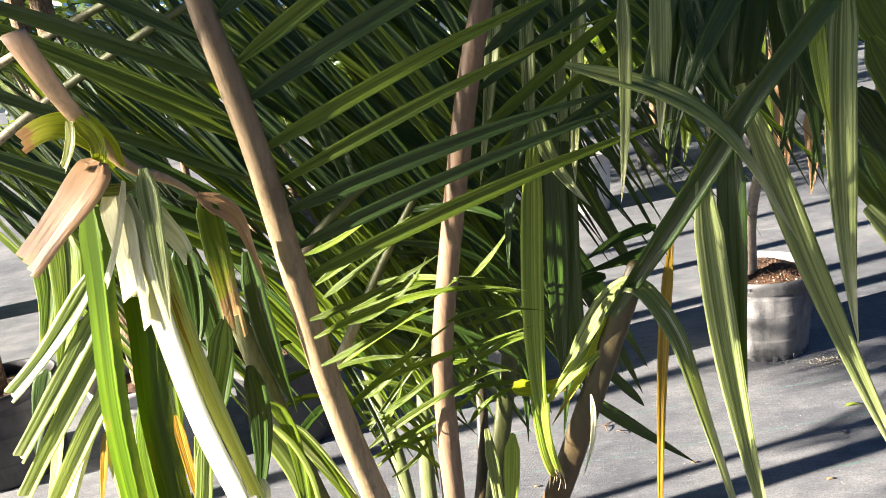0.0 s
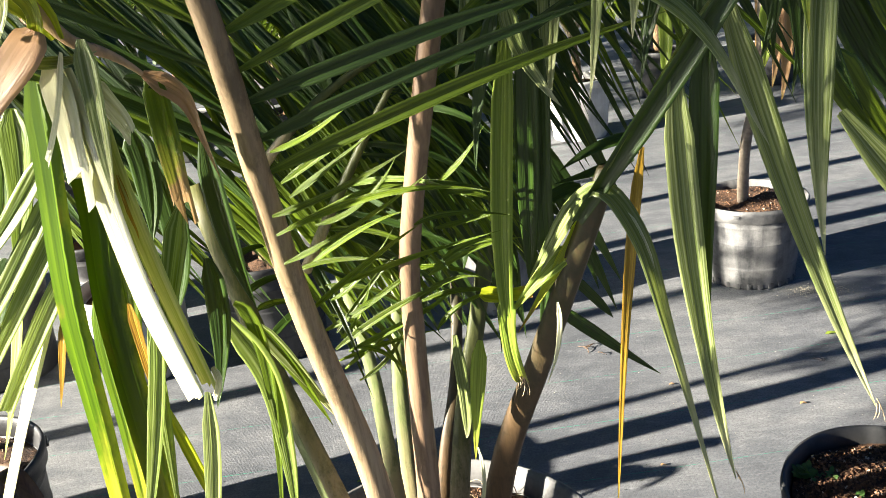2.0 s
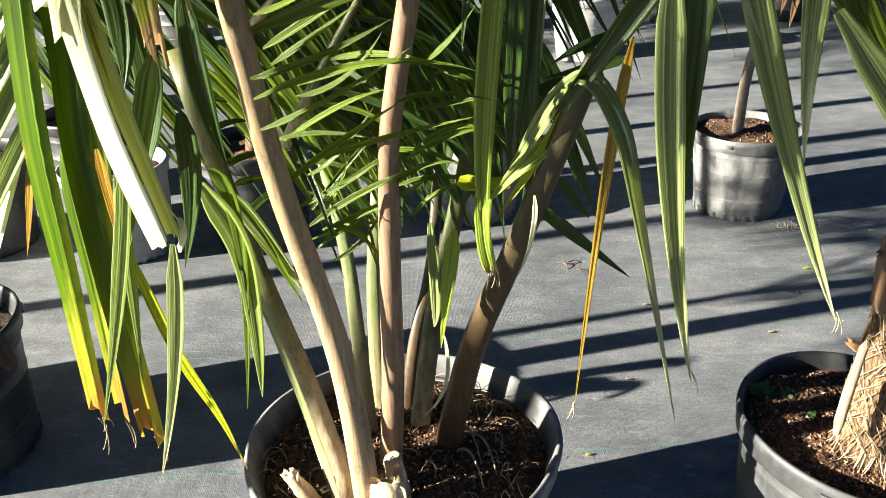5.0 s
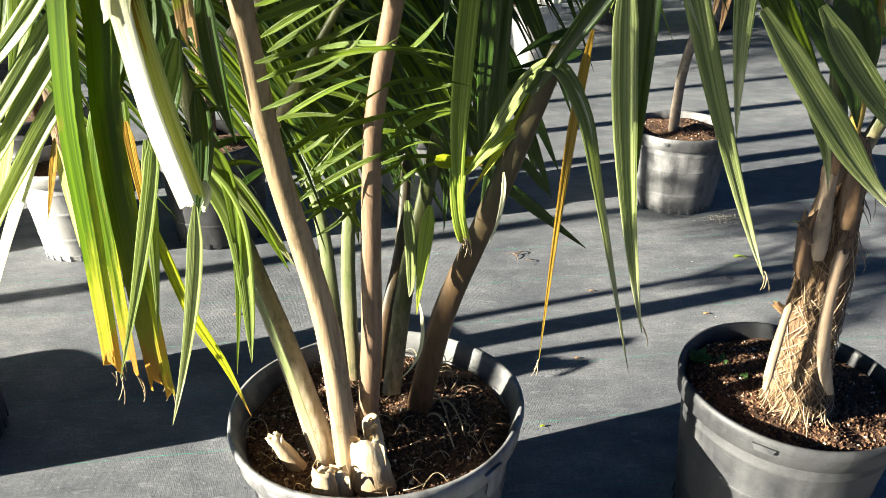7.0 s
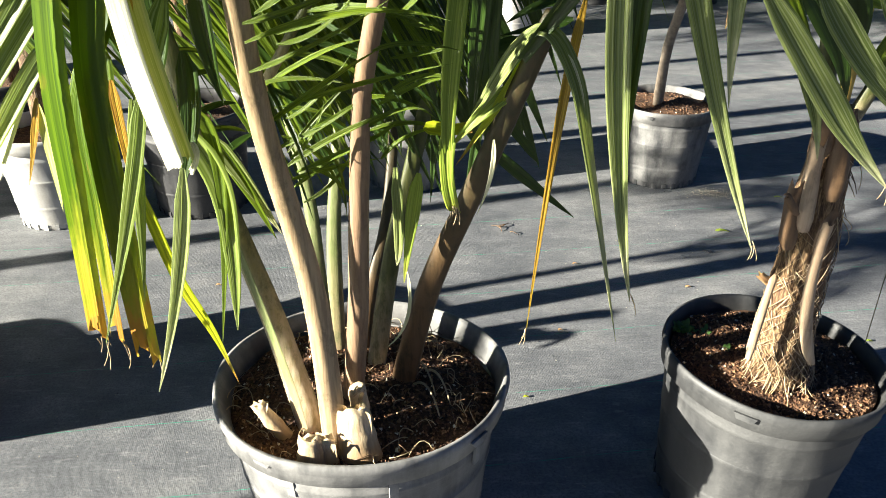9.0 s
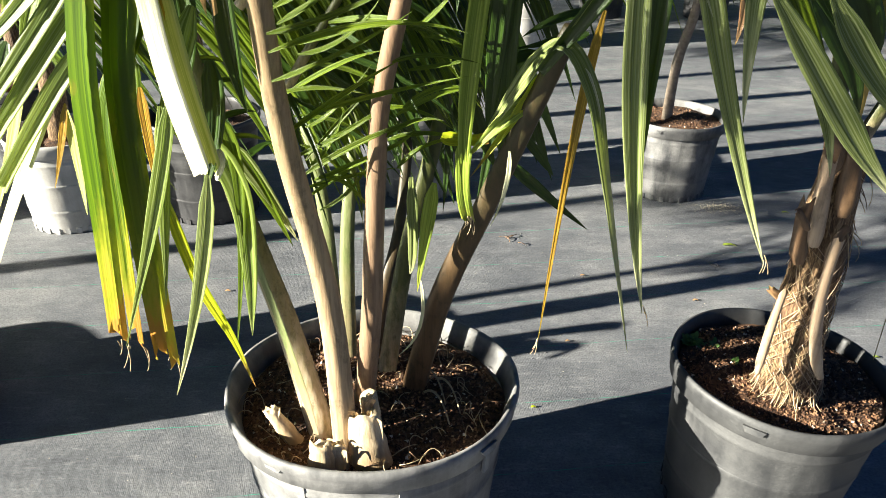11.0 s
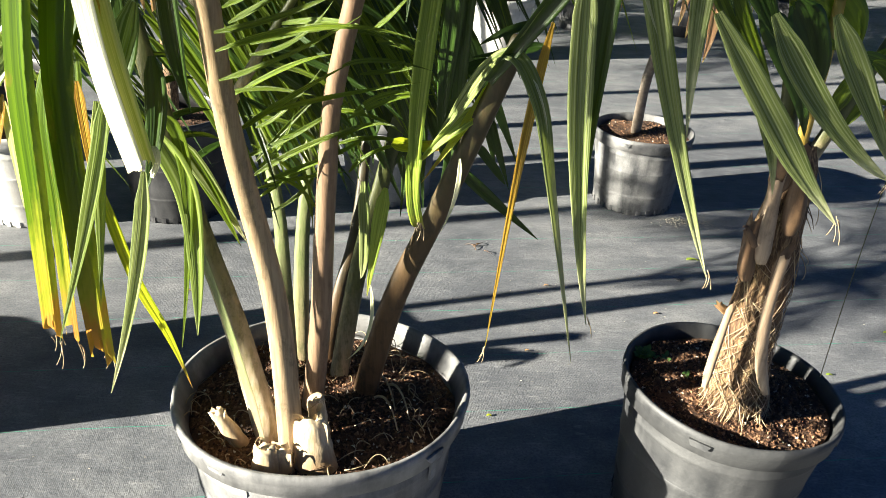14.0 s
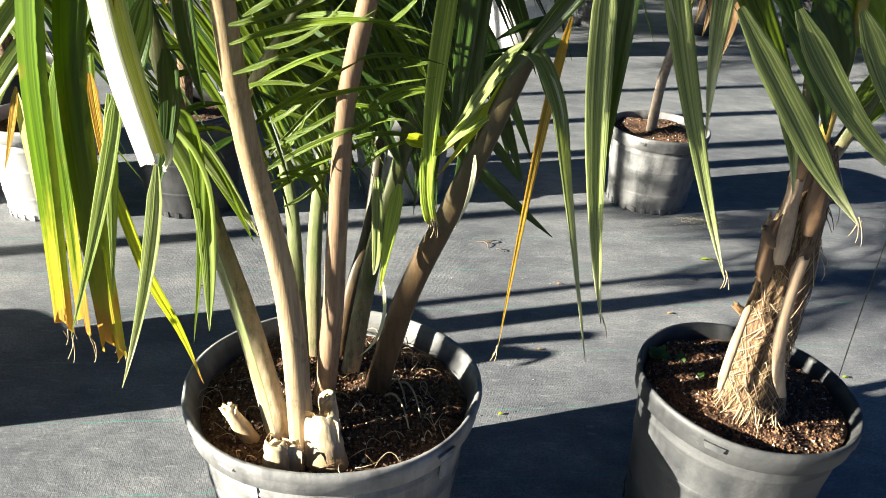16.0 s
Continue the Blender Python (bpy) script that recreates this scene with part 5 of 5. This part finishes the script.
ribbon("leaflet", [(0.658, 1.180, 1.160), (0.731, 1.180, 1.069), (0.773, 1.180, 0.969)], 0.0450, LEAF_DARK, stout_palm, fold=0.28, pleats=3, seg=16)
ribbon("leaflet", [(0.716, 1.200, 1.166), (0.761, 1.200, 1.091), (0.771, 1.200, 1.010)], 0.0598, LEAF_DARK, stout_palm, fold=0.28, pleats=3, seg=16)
ribbon("leaflet", [(0.856, 1.270, 0.983), (0.877, 1.270, 1.051), (0.922, 1.270, 1.099)], 0.0282, LEAF, stout_palm, fold=0.28, pleats=3, seg=16)
ribbon("leaflet", [(0.886, 1.280, 0.960), (0.915, 1.280, 1.001), (0.958, 1.280, 0.993)], 0.0200, LEAF, stout_palm, fold=0.28, pleats=3, seg=16)
ribbon("leaflet", [(0.732, 1.250, 1.185), (0.808, 1.250, 1.135), (0.850, 1.250, 1.083)], 0.1039, LEAF_LIT, stout_palm, fold=0.28, pleats=3, seg=16)
ribbon("leaflet", [(0.541, 1.050, 1.231), (0.586, 1.050, 1.155), (0.652, 1.050, 1.066)], 0.0413, LEAF, stout_palm, fold=0.2, pleats=4, seg=16)
ribbon("leaflet", [(0.578, 1.080, 1.342), (0.617, 1.080, 1.261), (0.664, 1.080, 1.174)], 0.0374, LEAF, stout_palm, fold=0.2, pleats=4, seg=16)
ribbon("leaflet", [(0.617, 1.200, 1.393), (0.652, 1.200, 1.326), (0.716, 1.200, 1.253)], 0.0449, LEAF, stout_palm, fold=0.2, pleats=4, seg=16)
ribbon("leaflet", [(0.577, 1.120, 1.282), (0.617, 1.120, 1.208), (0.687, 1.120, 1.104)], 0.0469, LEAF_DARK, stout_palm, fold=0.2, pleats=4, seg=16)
ribbon("leaflet", [(0.688, 1.250, 1.376), (0.712, 1.250, 1.286), (0.752, 1.250, 1.188)], 0.0550, LEAF, stout_palm, fold=0.2, pleats=4, seg=16)
fray(stout_palm, (0.732, 0.950, 0.925), 4)
fray(stout_palm, (0.807, 0.980, 0.978), 3)
tube("petiole", [(0.823, 1.285, 0.873), (0.816, 1.270, 0.991), (0.812, 1.260, 1.080), (0.804, 1.250, 1.170)], 0.0122, 0.0093, STEM_AMBER, stout_palm, flat=0.7)
tube("petiole", [(0.838, 1.285, 0.873), (0.866, 1.280, 0.960), (0.898, 1.290, 1.028), (0.939, 1.310, 1.110)], 0.0145, 0.0101, STEM_GREEN, stout_palm, flat=0.7)
tube("petiole", [(0.818, 1.300, 0.873), (0.798, 1.310, 0.980), (0.787, 1.320, 1.066), (0.780, 1.330, 1.157)], 0.0168, 0.0119, STEM_GREEN, stout_palm, flat=0.7)
ribbon("leaf_base", [(0.736, 1.215, 0.450), (0.740, 1.215, 0.541), (0.747, 1.215, 0.630)], 0.0190, HUSK_PALE, stout_palm, shape="strap", cut=0.5, fold=-0.25, pleats=2)
ribbon("leaf_base", [(0.853, 1.205, 0.446), (0.815, 1.205, 0.578), (0.814, 1.205, 0.746)], 0.0247, HUSK_PALE, stout_palm, shape="strap", cut=0.5, fold=-0.25, pleats=2)
# pale strip painting the sun dapple on the upper husk
ribbon("leaf_base", [(0.782, 1.220, 0.719), (0.774, 1.220, 0.795), (0.771, 1.220, 0.888)], 0.0335, HUSK_PALE, stout_palm, shape="strap", cut=0.5, fold=-0.25, pleats=2)
ribbon("leaf_base", [(0.766, 1.225, 0.681), (0.755, 1.225, 0.748), (0.756, 1.225, 0.808)], 0.0317, HUSK, stout_palm, shape="strap", cut=0.5, fold=-0.25, pleats=2)
ribbon("leaf_base", [(0.818, 1.220, 0.777), (0.812, 1.220, 0.850), (0.804, 1.220, 0.909)], 0.0376, HUSK, stout_palm, shape="strap", cut=0.5, fold=-0.25, pleats=2)
ribbon("leaf_base", [(0.775, 1.225, 0.855), (0.778, 1.225, 0.896), (0.761, 1.225, 0.932)], 0.0410, HUSK, stout_palm, shape="strap", cut=0.5, fold=-0.25, pleats=2)
ribbon("leaf_base", [(0.807, 1.230, 0.866), (0.810, 1.230, 0.906), (0.807, 1.230, 0.939)], 0.0249, HUSK, stout_palm, shape="strap", cut=0.5, fold=-0.25, pleats=2)
ribbon("leaf_base", [(0.759, 1.210, 0.756), (0.739, 1.210, 0.785), (0.733, 1.210, 0.792)], 0.0145, HUSK, stout_palm, shape="strap", cut=0.5, fold=-0.25, pleats=2)
ribbon("leaf_base", [(0.752, 1.220, 0.613), (0.732, 1.220, 0.626), (0.723, 1.220, 0.635)], 0.0174, LEAF_BROWN, stout_palm, shape="strap", cut=0.5, fold=-0.25, pleats=2)
ribbon("leaf_base", [(0.813, 1.210, 0.670), (0.810, 1.210, 0.727), (0.824, 1.210, 0.760)], 0.0193, HUSK, stout_palm, shape="strap", cut=0.5, fold=-0.25, pleats=2)
# dry leaves hanging by the thin tree
ribbon("dry_leaf", [(1.018, 2.750, 1.145), (1.020, 2.720, 0.995), (1.001, 2.700, 0.844)], 0.0431, LEAF_BROWN, tree_leaves)
ribbon("dry_leaf", [(1.048, 2.750, 1.105), (1.050, 2.720, 0.954), (1.032, 2.700, 0.802)], 0.0431, LEAF_BROWN, tree_leaves)
ribbon("dry_leaf", [(1.123, 2.750, 0.985), (1.127, 2.720, 0.855), (1.109, 2.700, 0.725)], 0.0431, LEAF_BROWN, tree_leaves)
ribbon("dry_leaf", [(0.986, 2.750, 1.096), (0.990, 2.720, 0.999), (0.973, 2.700, 0.904)], 0.0431, LEAF_PALE, tree_leaves)
ribbon("dry_leaf", [(0.678, 2.750, 1.142), (0.680, 2.720, 1.008), (0.659, 2.700, 0.874)], 0.0431, LEAF_PALE, tree_leaves)
ribbon("dry_leaf", [(0.730, 2.750, 1.116), (0.733, 2.720, 1.000), (0.714, 2.700, 0.885)], 0.0431, LEAF, tree_leaves)
# a thin grass stalk in the stout palm pot and a dry petiole behind
tube("grass_stalk", [(1.042, 1.360, 0.384), (1.012, 1.320, 0.637), (0.988, 1.280, 0.863)], 0.001, 0.0008, STEM_GREEN, stout_palm, sides=5)
tube("petiole", [(1.141, 1.600, 0.875), (1.166, 1.620, 0.939), (1.196, 1.650, 1.018)], 0.011, 0.009, STEM_AMBER, stout_palm, flat=0.8)


# ---- cut stubs, roots and straw on the soil of the large pot ----
def stub(at, to, r, label):
    p = thing("cut_leaf_stub", at, label, "plant stub", "cut stubs in the large pot")
    line = bez([at, tuple((a + b) / 2 for a, b in zip(at, to)), to], 8)
    sides = 14
    v, f, uv = tube_arrays(line, [r * (1.35 - 0.42 * i / 8 + 0.04 * math.sin(i * 2.1)) for i in range(9)], sides, 0.62, cap=False)
    way = unit(np.array(to) - np.array(at))
    for k in range(sides):
        v[-1 - k] = v[-1 - k] + way * r * random.uniform(-0.35, 0.3)
        v[-1 - k - sides] = v[-1 - k - sides] + way * r * random.uniform(-0.1, 0.08)
    top = len(v)
    for k in range(sides):
        q = np.array(v[top - sides + k])
        v.append(q + (np.array(to) - way * 0.5 * r - q) * 0.55 - way * r * random.uniform(0.0, 0.15))
        uv.append((k / sides, 1))
        f.append((top - sides + k, top - sides + (k + 1) % sides, top + (k + 1) % sides, top + k))
    v.append(np.array(to) - way * r * 0.25)
    uv.append((0.5, 1))
    for k in range(sides):
        f.append((top + k, top + (k + 1) % sides, top + sides))
    v = [np.array(q) + 0.003 * np.array((noise.noise(Vector(q) * 70), noise.noise(Vector(q) * 70 + Vector((5, 0, 0))), noise.noise(Vector(q) * 90))) for q in v]
    part("stub", mesh_of("stub", v, f, uv), WOOD_CUT, p)
    for k in range(3):
        a = Vector(to) + Vector((random.uniform(-1, 1), random.uniform(-1, 1), 0)) * r
        ribbon("torn_fibre", [tuple(a - Vector((0, 0, 0.03))), tuple(a + Vector((0.006, -0.004, 0.0))), tuple(a + Vector((random.uniform(-0.025, 0.025), -0.012, random.uniform(-0.04, 0.014))))], 0.008, STRAW, p, pleats=1, seg=5)
    return p

stub((-0.132, 1.120, 0.335), (-0.175, 1.115, 0.423), 0.014, "broken dry leaf stub leaning over the soil")
stub((0.013, 1.070, 0.335), (0.000, 1.085, 0.440), 0.030, "cut palm stub with a pale fresh top")
stub((-0.072, 1.050, 0.335), (-0.072, 1.050, 0.402), 0.021, "short frayed brown leaf stub")
stub((-0.044, 1.055, 0.335), (-0.046, 1.060, 0.392), 0.016, "split pale leaf base beside the stem")
stub((0.011, 1.130, 0.335), (0.005, 1.130, 0.449), 0.017, "cut palm stub with a dark frayed top")

straw = thing("root_tangle", (0.1, 1.3, 0.345), "dry straw and fine roots lying on the soil", "roots")
rs = random.Random(5)
for k in range(150):
    a, q = rs.uniform(0, 6.28), 0.225 * math.sqrt(rs.random())
    x, y, z = 1.08 * q * math.cos(a), 1.255 + q * math.sin(a), 0.35
    w, l = rs.uniform(0, 6.28), rs.uniform(0.02, 0.07)
    tube("root", [(x, y, z), (x + l * 0.5 * math.cos(w), y + l * 0.5 * math.sin(w), z + rs.uniform(0.004, 0.02)), (x + l * math.cos(w + 0.5), y + l * math.sin(w + 0.5), z - 0.004)], 0.0011, 0.0006, STRAW if k % 3 else HUSK, straw, seg=5, sides=5)
for x, y in ((0.09, 1.33), (0.12, 1.3), (0.1, 1.26)):
    tube("root", [(x, y, 0.35), (x + 0.03, y - 0.04, 0.375), (x + 0.055, y - 0.1, 0.345)], 0.003, 0.0015, STRAW, straw, seg=8, sides=6)

# ---- weeds in the stout palm's pot ----
def weed(at, n, size, seed):
    r = random.Random(seed)
    p = thing("weed", at, "small bright green weed sprouting in the pot", "weed", "weeds")
    for _ in range(n):
        a, e = r.uniform(0, 6.28), r.uniform(0.2, 1.2)
        d = Vector((math.cos(a), math.sin(a), e)) * size * r.uniform(0.5, 1.0)
        o = Vector(at) + Vector((r.uniform(-1, 1), r.uniform(-1, 1), 0)) * size * 0.6
        ribbon("leaf", [tuple(o), tuple(o + d * 0.6), tuple(o + d - Vector((0, 0, size * 0.2)))], size * 0.55, WEED, p, face=(0.1, -0.3, 1), seg=5, pleats=1, fold=0.15)

weed((0.69, 1.45, 0.355), 46, 0.021, 1)
weed((0.73, 1.43, 0.354), 30, 0.018, 2)
weed((0.755, 1.37, 0.354), 12, 0.015, 3)

mat_fibre = thing("fibre_skirt", (0.83, 1.28, 0.335), "straw coloured fibres woven round the trunk's foot", "plant fibre")
TZ = [q[2] for q, _ in TRUNK]


def on_trunk(z, a, out):
    x = np.interp(z, TZ, [q[0] for q, _ in TRUNK])
    r = np.interp(z, TZ, [r for _, r in TRUNK]) + out
    return (float(x + r * math.cos(a)), float(1.285 + 0.95 * r * math.sin(a)), z)


for k in range(60):
    a, l, w = rs.uniform(0, 6.28), rs.uniform(0.01, 0.035), rs.uniform(-0.9, 0.9)
    x, y, z = on_trunk(0.375 + rs.uniform(0, 0.03), a, 0.003)
    tube("fibre", [(x, y, z), (x + 0.4 * l * math.cos(a + w), y + 0.4 * l * math.sin(a + w), 0.362), (x + l * math.cos(a + w), y + l * math.sin(a + w), 0.352)], 0.0011, 0.0006, STRAW if k % 3 else HUSK, mat_fibre, seg=5, sides=4)
for k in range(170):
    z, a = 0.37 + 0.33 * rs.random() ** 1.6, rs.uniform(3.1, 6.3)
    w, rise = rs.uniform(0.25, 0.8), rs.choice((-1, 1)) * rs.uniform(0.02, 0.06)
    pts = [on_trunk(min(max(z + rise * (j - 1), 0.352), 0.9), a + w * (j - 1), rs.uniform(0.001, 0.006)) for j in range(3)]
    tube("fibre", pts, rs.uniform(0.0006, 0.0011), 0.0005, (STRAW, HUSK_PALE, HUSK)[k % 3], mat_fibre, seg=6, sides=4)
for k in range(22):
    z, a = rs.uniform(0.68, 0.9), rs.uniform(3.2, 6.2)
    x, y, _ = on_trunk(z, a, 0.004)
    l = rs.uniform(0.02, 0.07)
    tube("fibre", [(x, y, z), (x + 0.012 * math.cos(a), y - 0.012, z - 0.5 * l), (x + 0.015 * math.cos(a + 1), y - 0.01, z - l)], 0.001, 0.0005, STRAW if k % 2 else HUSK, mat_fibre, seg=5, sides=4)

# ---- the thin tree in the far pot ----
tree = thing("young_tree", (1.05, 3.08, 0.3), "young tree with a thin pale trunk and dry fronds", "tree")
tube("trunk", [(1.035, 3.13, 0.26), (1.045, 3.13, 0.55), (1.085, 3.12, 0.78), (1.09, 3.11, 1.1), (1.1, 3.1, 1.5)], 0.022, 0.015, BARK, tree, sides=12, seg=20, rough=0.06)
for k in range(9):
    a = k * 0.75
    x, y = 1.1 + 0.05 * math.cos(a), 3.1 + 0.05 * math.sin(a)
    ribbon("dry_leaf", [(x, y, 1.3), (x + 0.16 * math.cos(a), y + 0.1 * math.sin(a), 1.25), (x + 0.24 * math.cos(a), y + 0.14 * math.sin(a), 0.82)], 0.03, LEAF_BROWN if k % 3 else LEAF, tree, seg=8, pleats=1)
for k in range(8):
    a = k * 0.8 + 0.3
    frond(tree, [(1.1, 3.1, 1.45), (1.1 + 0.2 * math.cos(a), 3.1 + 0.2 * math.sin(a), 1.75), (1.1 + 0.55 * math.cos(a), 3.1 + 0.55 * math.sin(a), 1.7), (1.1 + 0.75 * math.cos(a), 3.1 + 0.75 * math.sin(a), 1.35)], 0.01, 0.004, STEM_GREEN, LEAF, 0.3, 0.035, 0.4, 0.026, droop=1.0, joined=True, up=(0, 0, 1), pleats=1, lseg=6, seg=12)

# ---- palms in the other pots ----
near_palm = potted_background_palm("tall potted palm with dark arching fronds", 3, 1.0, 8, 0.8, LEAF_DARK)
copy_thing(near_palm, pose(-0.82, 2.86, 0.34, 0, 0, 40) @ Matrix.Scale(0.8, 4))
copy_thing(near_palm, pose(0.0, 3.12, 0.32, 0, 0, 160) @ Matrix.Scale(0.55, 4))
low_palm = potted_background_palm("potted palm with low green fronds", 8, 0.35, 9, 0.7, LEAF, reach=0.6)
tall_palm = potted_background_palm("tall potted palm with a slim trunk and a high crown", 21, 2.12, 11, 0.75, LEAF, trunk_r=0.045, reach=0.75)
near_palm.matrix_basis = pose(-2.6, 4.6, 0.33)
copy_thing(tall_palm, pose(-1.26, 1.58, 0.31, 0, 0, 100))
low_palm.matrix_basis = pose(-3.9, 4.9, 0.33)
tall_palm.matrix_basis = pose(-1.33, 2.75, 0.3)
copy_thing(low_palm, pose(0.62, 5.75, 0.36, 0, 0, 77))
far_pot = plant_pot((2.3, 6.9, 0), 0.22, 0.38, POT_BLACK, "black nursery pot in the far row", detail=False, chip_count=0)
spots = [(-2.6, 6.4), (-1.6, 6.0), (-0.6, 6.6), (1.4, 6.9), (3.1, 6.6), (3.9, 6.1), (4.9, 6.9), (5.9, 6.4), (-3.8, 6.6), (-2.6, 4.6), (-3.9, 4.9)]
for k, (x, y) in enumerate(spots):
    copy_thing(far_pot, pose(x, y, 0, 0, 0, 37 * k))
    if y > 5:
        copy_thing(low_palm if k % 2 else near_palm, pose(x, y, 0.33, 0, 0, 61 * k))
# out-of-view row added on the sun's side so its crowns shade the clump
for k, (x, y) in enumerate([(-3.1, 0.25), (-1.95, 2.78), (-1.75, 3.35), (-2.9, 2.5), (-3.4, 3.4), (-4.3, 1.4), (-4.2, 0.0)]):
    copy_thing(far_pot, pose(x, y, 0, 0, 0, 29 * k))
    copy_thing(tall_palm, pose(x, y, 0.33, 0, 0, 83 * k))
copy_thing(near_palm, pose(2.3, 6.9, 0.33, 0, 0, 10))
# a low palm beside that row, whose fronds throw feathered shade over the fabric
copy_thing(far_pot, pose(-2.3, 1.4, 0, 0, 0, 15))
copy_thing(near_palm, pose(-2.3, 1.4, 0.33, 0, 0, 15) @ Matrix.Scale(0.7, 4))
for k, (x, y) in enumerate([(-5.5, 9), (-4, 8.6), (-2.6, 8.8), (-1.2, 8.5), (0.2, 8.9), (1.6, 8.6), (3.0, 8.9), (4.4, 8.5), (5.8, 8.9), (7.2, 8.6), (8.6, 9), (-3.3, 10.6), (-1.5, 10.8), (0.4, 10.5), (2.2, 10.8), (4, 10.6), (6, 10.8)]):
    copy_thing(far_pot, pose(x, y, 0, 0, 0, 37 * k))
    copy_thing(low_palm if k % 3 == 0 else near_palm, pose(x, y, 0.33, 0, 0, 47 * k))

# ---- the windbreak of leaves at the edge of the nursery ----
hr = random.Random(11)
hv, hf, hu = [], [], []
for k in range(5200):
    x, y = hr.uniform(-22, 26), hr.uniform(13, 16)
    z = hr.uniform(0, 1) ** 0.8 * (3.2 + 0.9 * noise.noise((x * 0.5, 0, 3)))
    d = Vector((hr.uniform(-1, 1), hr.uniform(-1, 0.3), hr.uniform(-0.6, 0.9))).normalized()
    ln = leaflet_line((x, y, max(z, 0.05)), d, hr.uniform(0.35, 0.7), 0.8, 4, hr)
    ln[:, 2] = np.maximum(ln[:, 2], 0.01)
    v, f, uv = ribbon_arrays(ln, 0.13, (hr.uniform(-1, 1), -1, hr.uniform(0, 1)), pleats=1, rng=hr)
    o = len(hv)
    hv += v
    hu += uv
    hf += [tuple(q + o for q in c) for c in f]
tagged(part("hedge", mesh_of("hedge", hv, hf, hu), LEAF_DARK, None), "dense dark green hedge behind the nursery", "hedge", kind="stuff")

# ---- litter on the fabric ----
def litter(name, at, size, mat, label, seed):
    r = random.Random(seed)
    p = thing(name, (at[0], at[1], 0.0), label, "litter", "litter on the fabric")
    for _ in range(r.randint(3, 7)):
        a, l = r.uniform(0, 6.28), size * r.uniform(0.4, 1)
        x, y = at[0] + r.uniform(-1, 1) * size * 0.5, at[1] + r.uniform(-1, 1) * size * 0.3
        tube("twig", [(x, y, 0.002), (x + 0.5 * l * math.cos(a), y + 0.5 * l * math.sin(a), 0.002 + size * 0.12), (x + l * math.cos(a + 0.4), y + l * math.sin(a + 0.4), 0.002)], 0.0018, 0.0009, mat, p, seg=5, sides=5)

litter("dry_twigs", (0.37, 2.61), 0.07, HUSK, "small tangle of dry brown twigs", 4)
litter("dry_twigs", (1.1, 2.44), 0.02, LABEL, "dark crumb of plant matter", 5)
for k, (x, y, s, m) in enumerate([(1.17, 2.6, 0.05, LEAF_PALE), (0.95, 2.2, 0.02, LEAF_BROWN), (-0.35, 1.95, 0.02, LEAF_PALE), (1.9, 2.5, 0.03, LEAF_BROWN), (0.6, 2.35, 0.018, LEAF_BROWN), (1.5, 2.9, 0.03, LEAF_PALE), (0.5, 1.95, 0.015, LEAF_BROWN), (0.37, 1.64, 0.015, LEAF_YELLOW), (1.4, 1.9, 0.02, LEAF_PALE), (-0.6, 2.2, 0.02, LEAF_BROWN), (0.1, 2.3, 0.015, LEAF_BROWN), (1.7, 2.15, 0.025, LEAF_PALE)]):
    p = thing("fallen_leaf", (x, y, 0), "small fallen leaf scrap on the fabric", "leaf", "leaf scraps")
    ribbon("blade", [(x, y, 0.003), (x + s * 0.5, y + 0.1 * s, 0.006), (x + s, y - 0.2 * s, 0.003)], 0.25 * s + 0.004, m, p, face=(0, 0, 1), seg=5, pleats=1)

def spill(name, cx, cy, rx, ry, count, size, mat, label, seed):
    r = random.Random(seed)
    v, f = [], []
    for _ in range(count):
        x, y, s = r.gauss(cx, rx), r.gauss(cy, ry), size * r.uniform(0.4, 1.2)
        o = len(v)
        v += [(x - s, y, 0.001), (x + s * 0.5, y + s, 0.001), (x + s * 0.6, y - s * 0.8, 0.001), (x, y, s * 1.1)]
        f += [(o, o + 2, o + 1), (o, o + 1, o + 3), (o + 1, o + 2, o + 3), (o + 2, o, o + 3)]
    tagged(part(name, mesh_of(name, v, f, smooth=False), mat, None), label, "grit", kind="stuff")

spill("spilled_perlite", 1.27, 2.94, 0.055, 0.025, 450, 0.003, SAND, "pale perlite grit spilled beside the far pot", 3)
spill("grit", 0.8, 2.3, 0.9, 0.7, 420, 0.0022, SAND, "scattered pale grit on the fabric", 9)
spill("dark_grit", 0.6, 2.2, 0.9, 0.7, 420, 0.0028, LABEL, "scattered dark crumbs on the fabric", 19)

# ---- dead leaves over the edge of the black pot ----
dead = thing("dead_leaf", (-0.95, 1.5, 0.38), "dark brown dead leaves curled over the pot's edge", "leaf")
for k, (a, b, c) in enumerate([((-1.08, 1.5, 0.37), (-0.99, 1.49, 0.44), (-0.92, 1.47, 0.37)), ((-1.11, 1.47, 0.37), (-1.02, 1.45, 0.47), (-0.96, 1.42, 0.43)), ((-1.11, 1.52, 0.37), (-1.04, 1.52, 0.5), (-1.01, 1.5, 0.52))]):
    ribbon("dry_blade", [a, b, c], 0.05, HUSK, dead, seg=8, pleats=2, face=(0.1, -0.5, 1), shape="strap", cut=0.3)
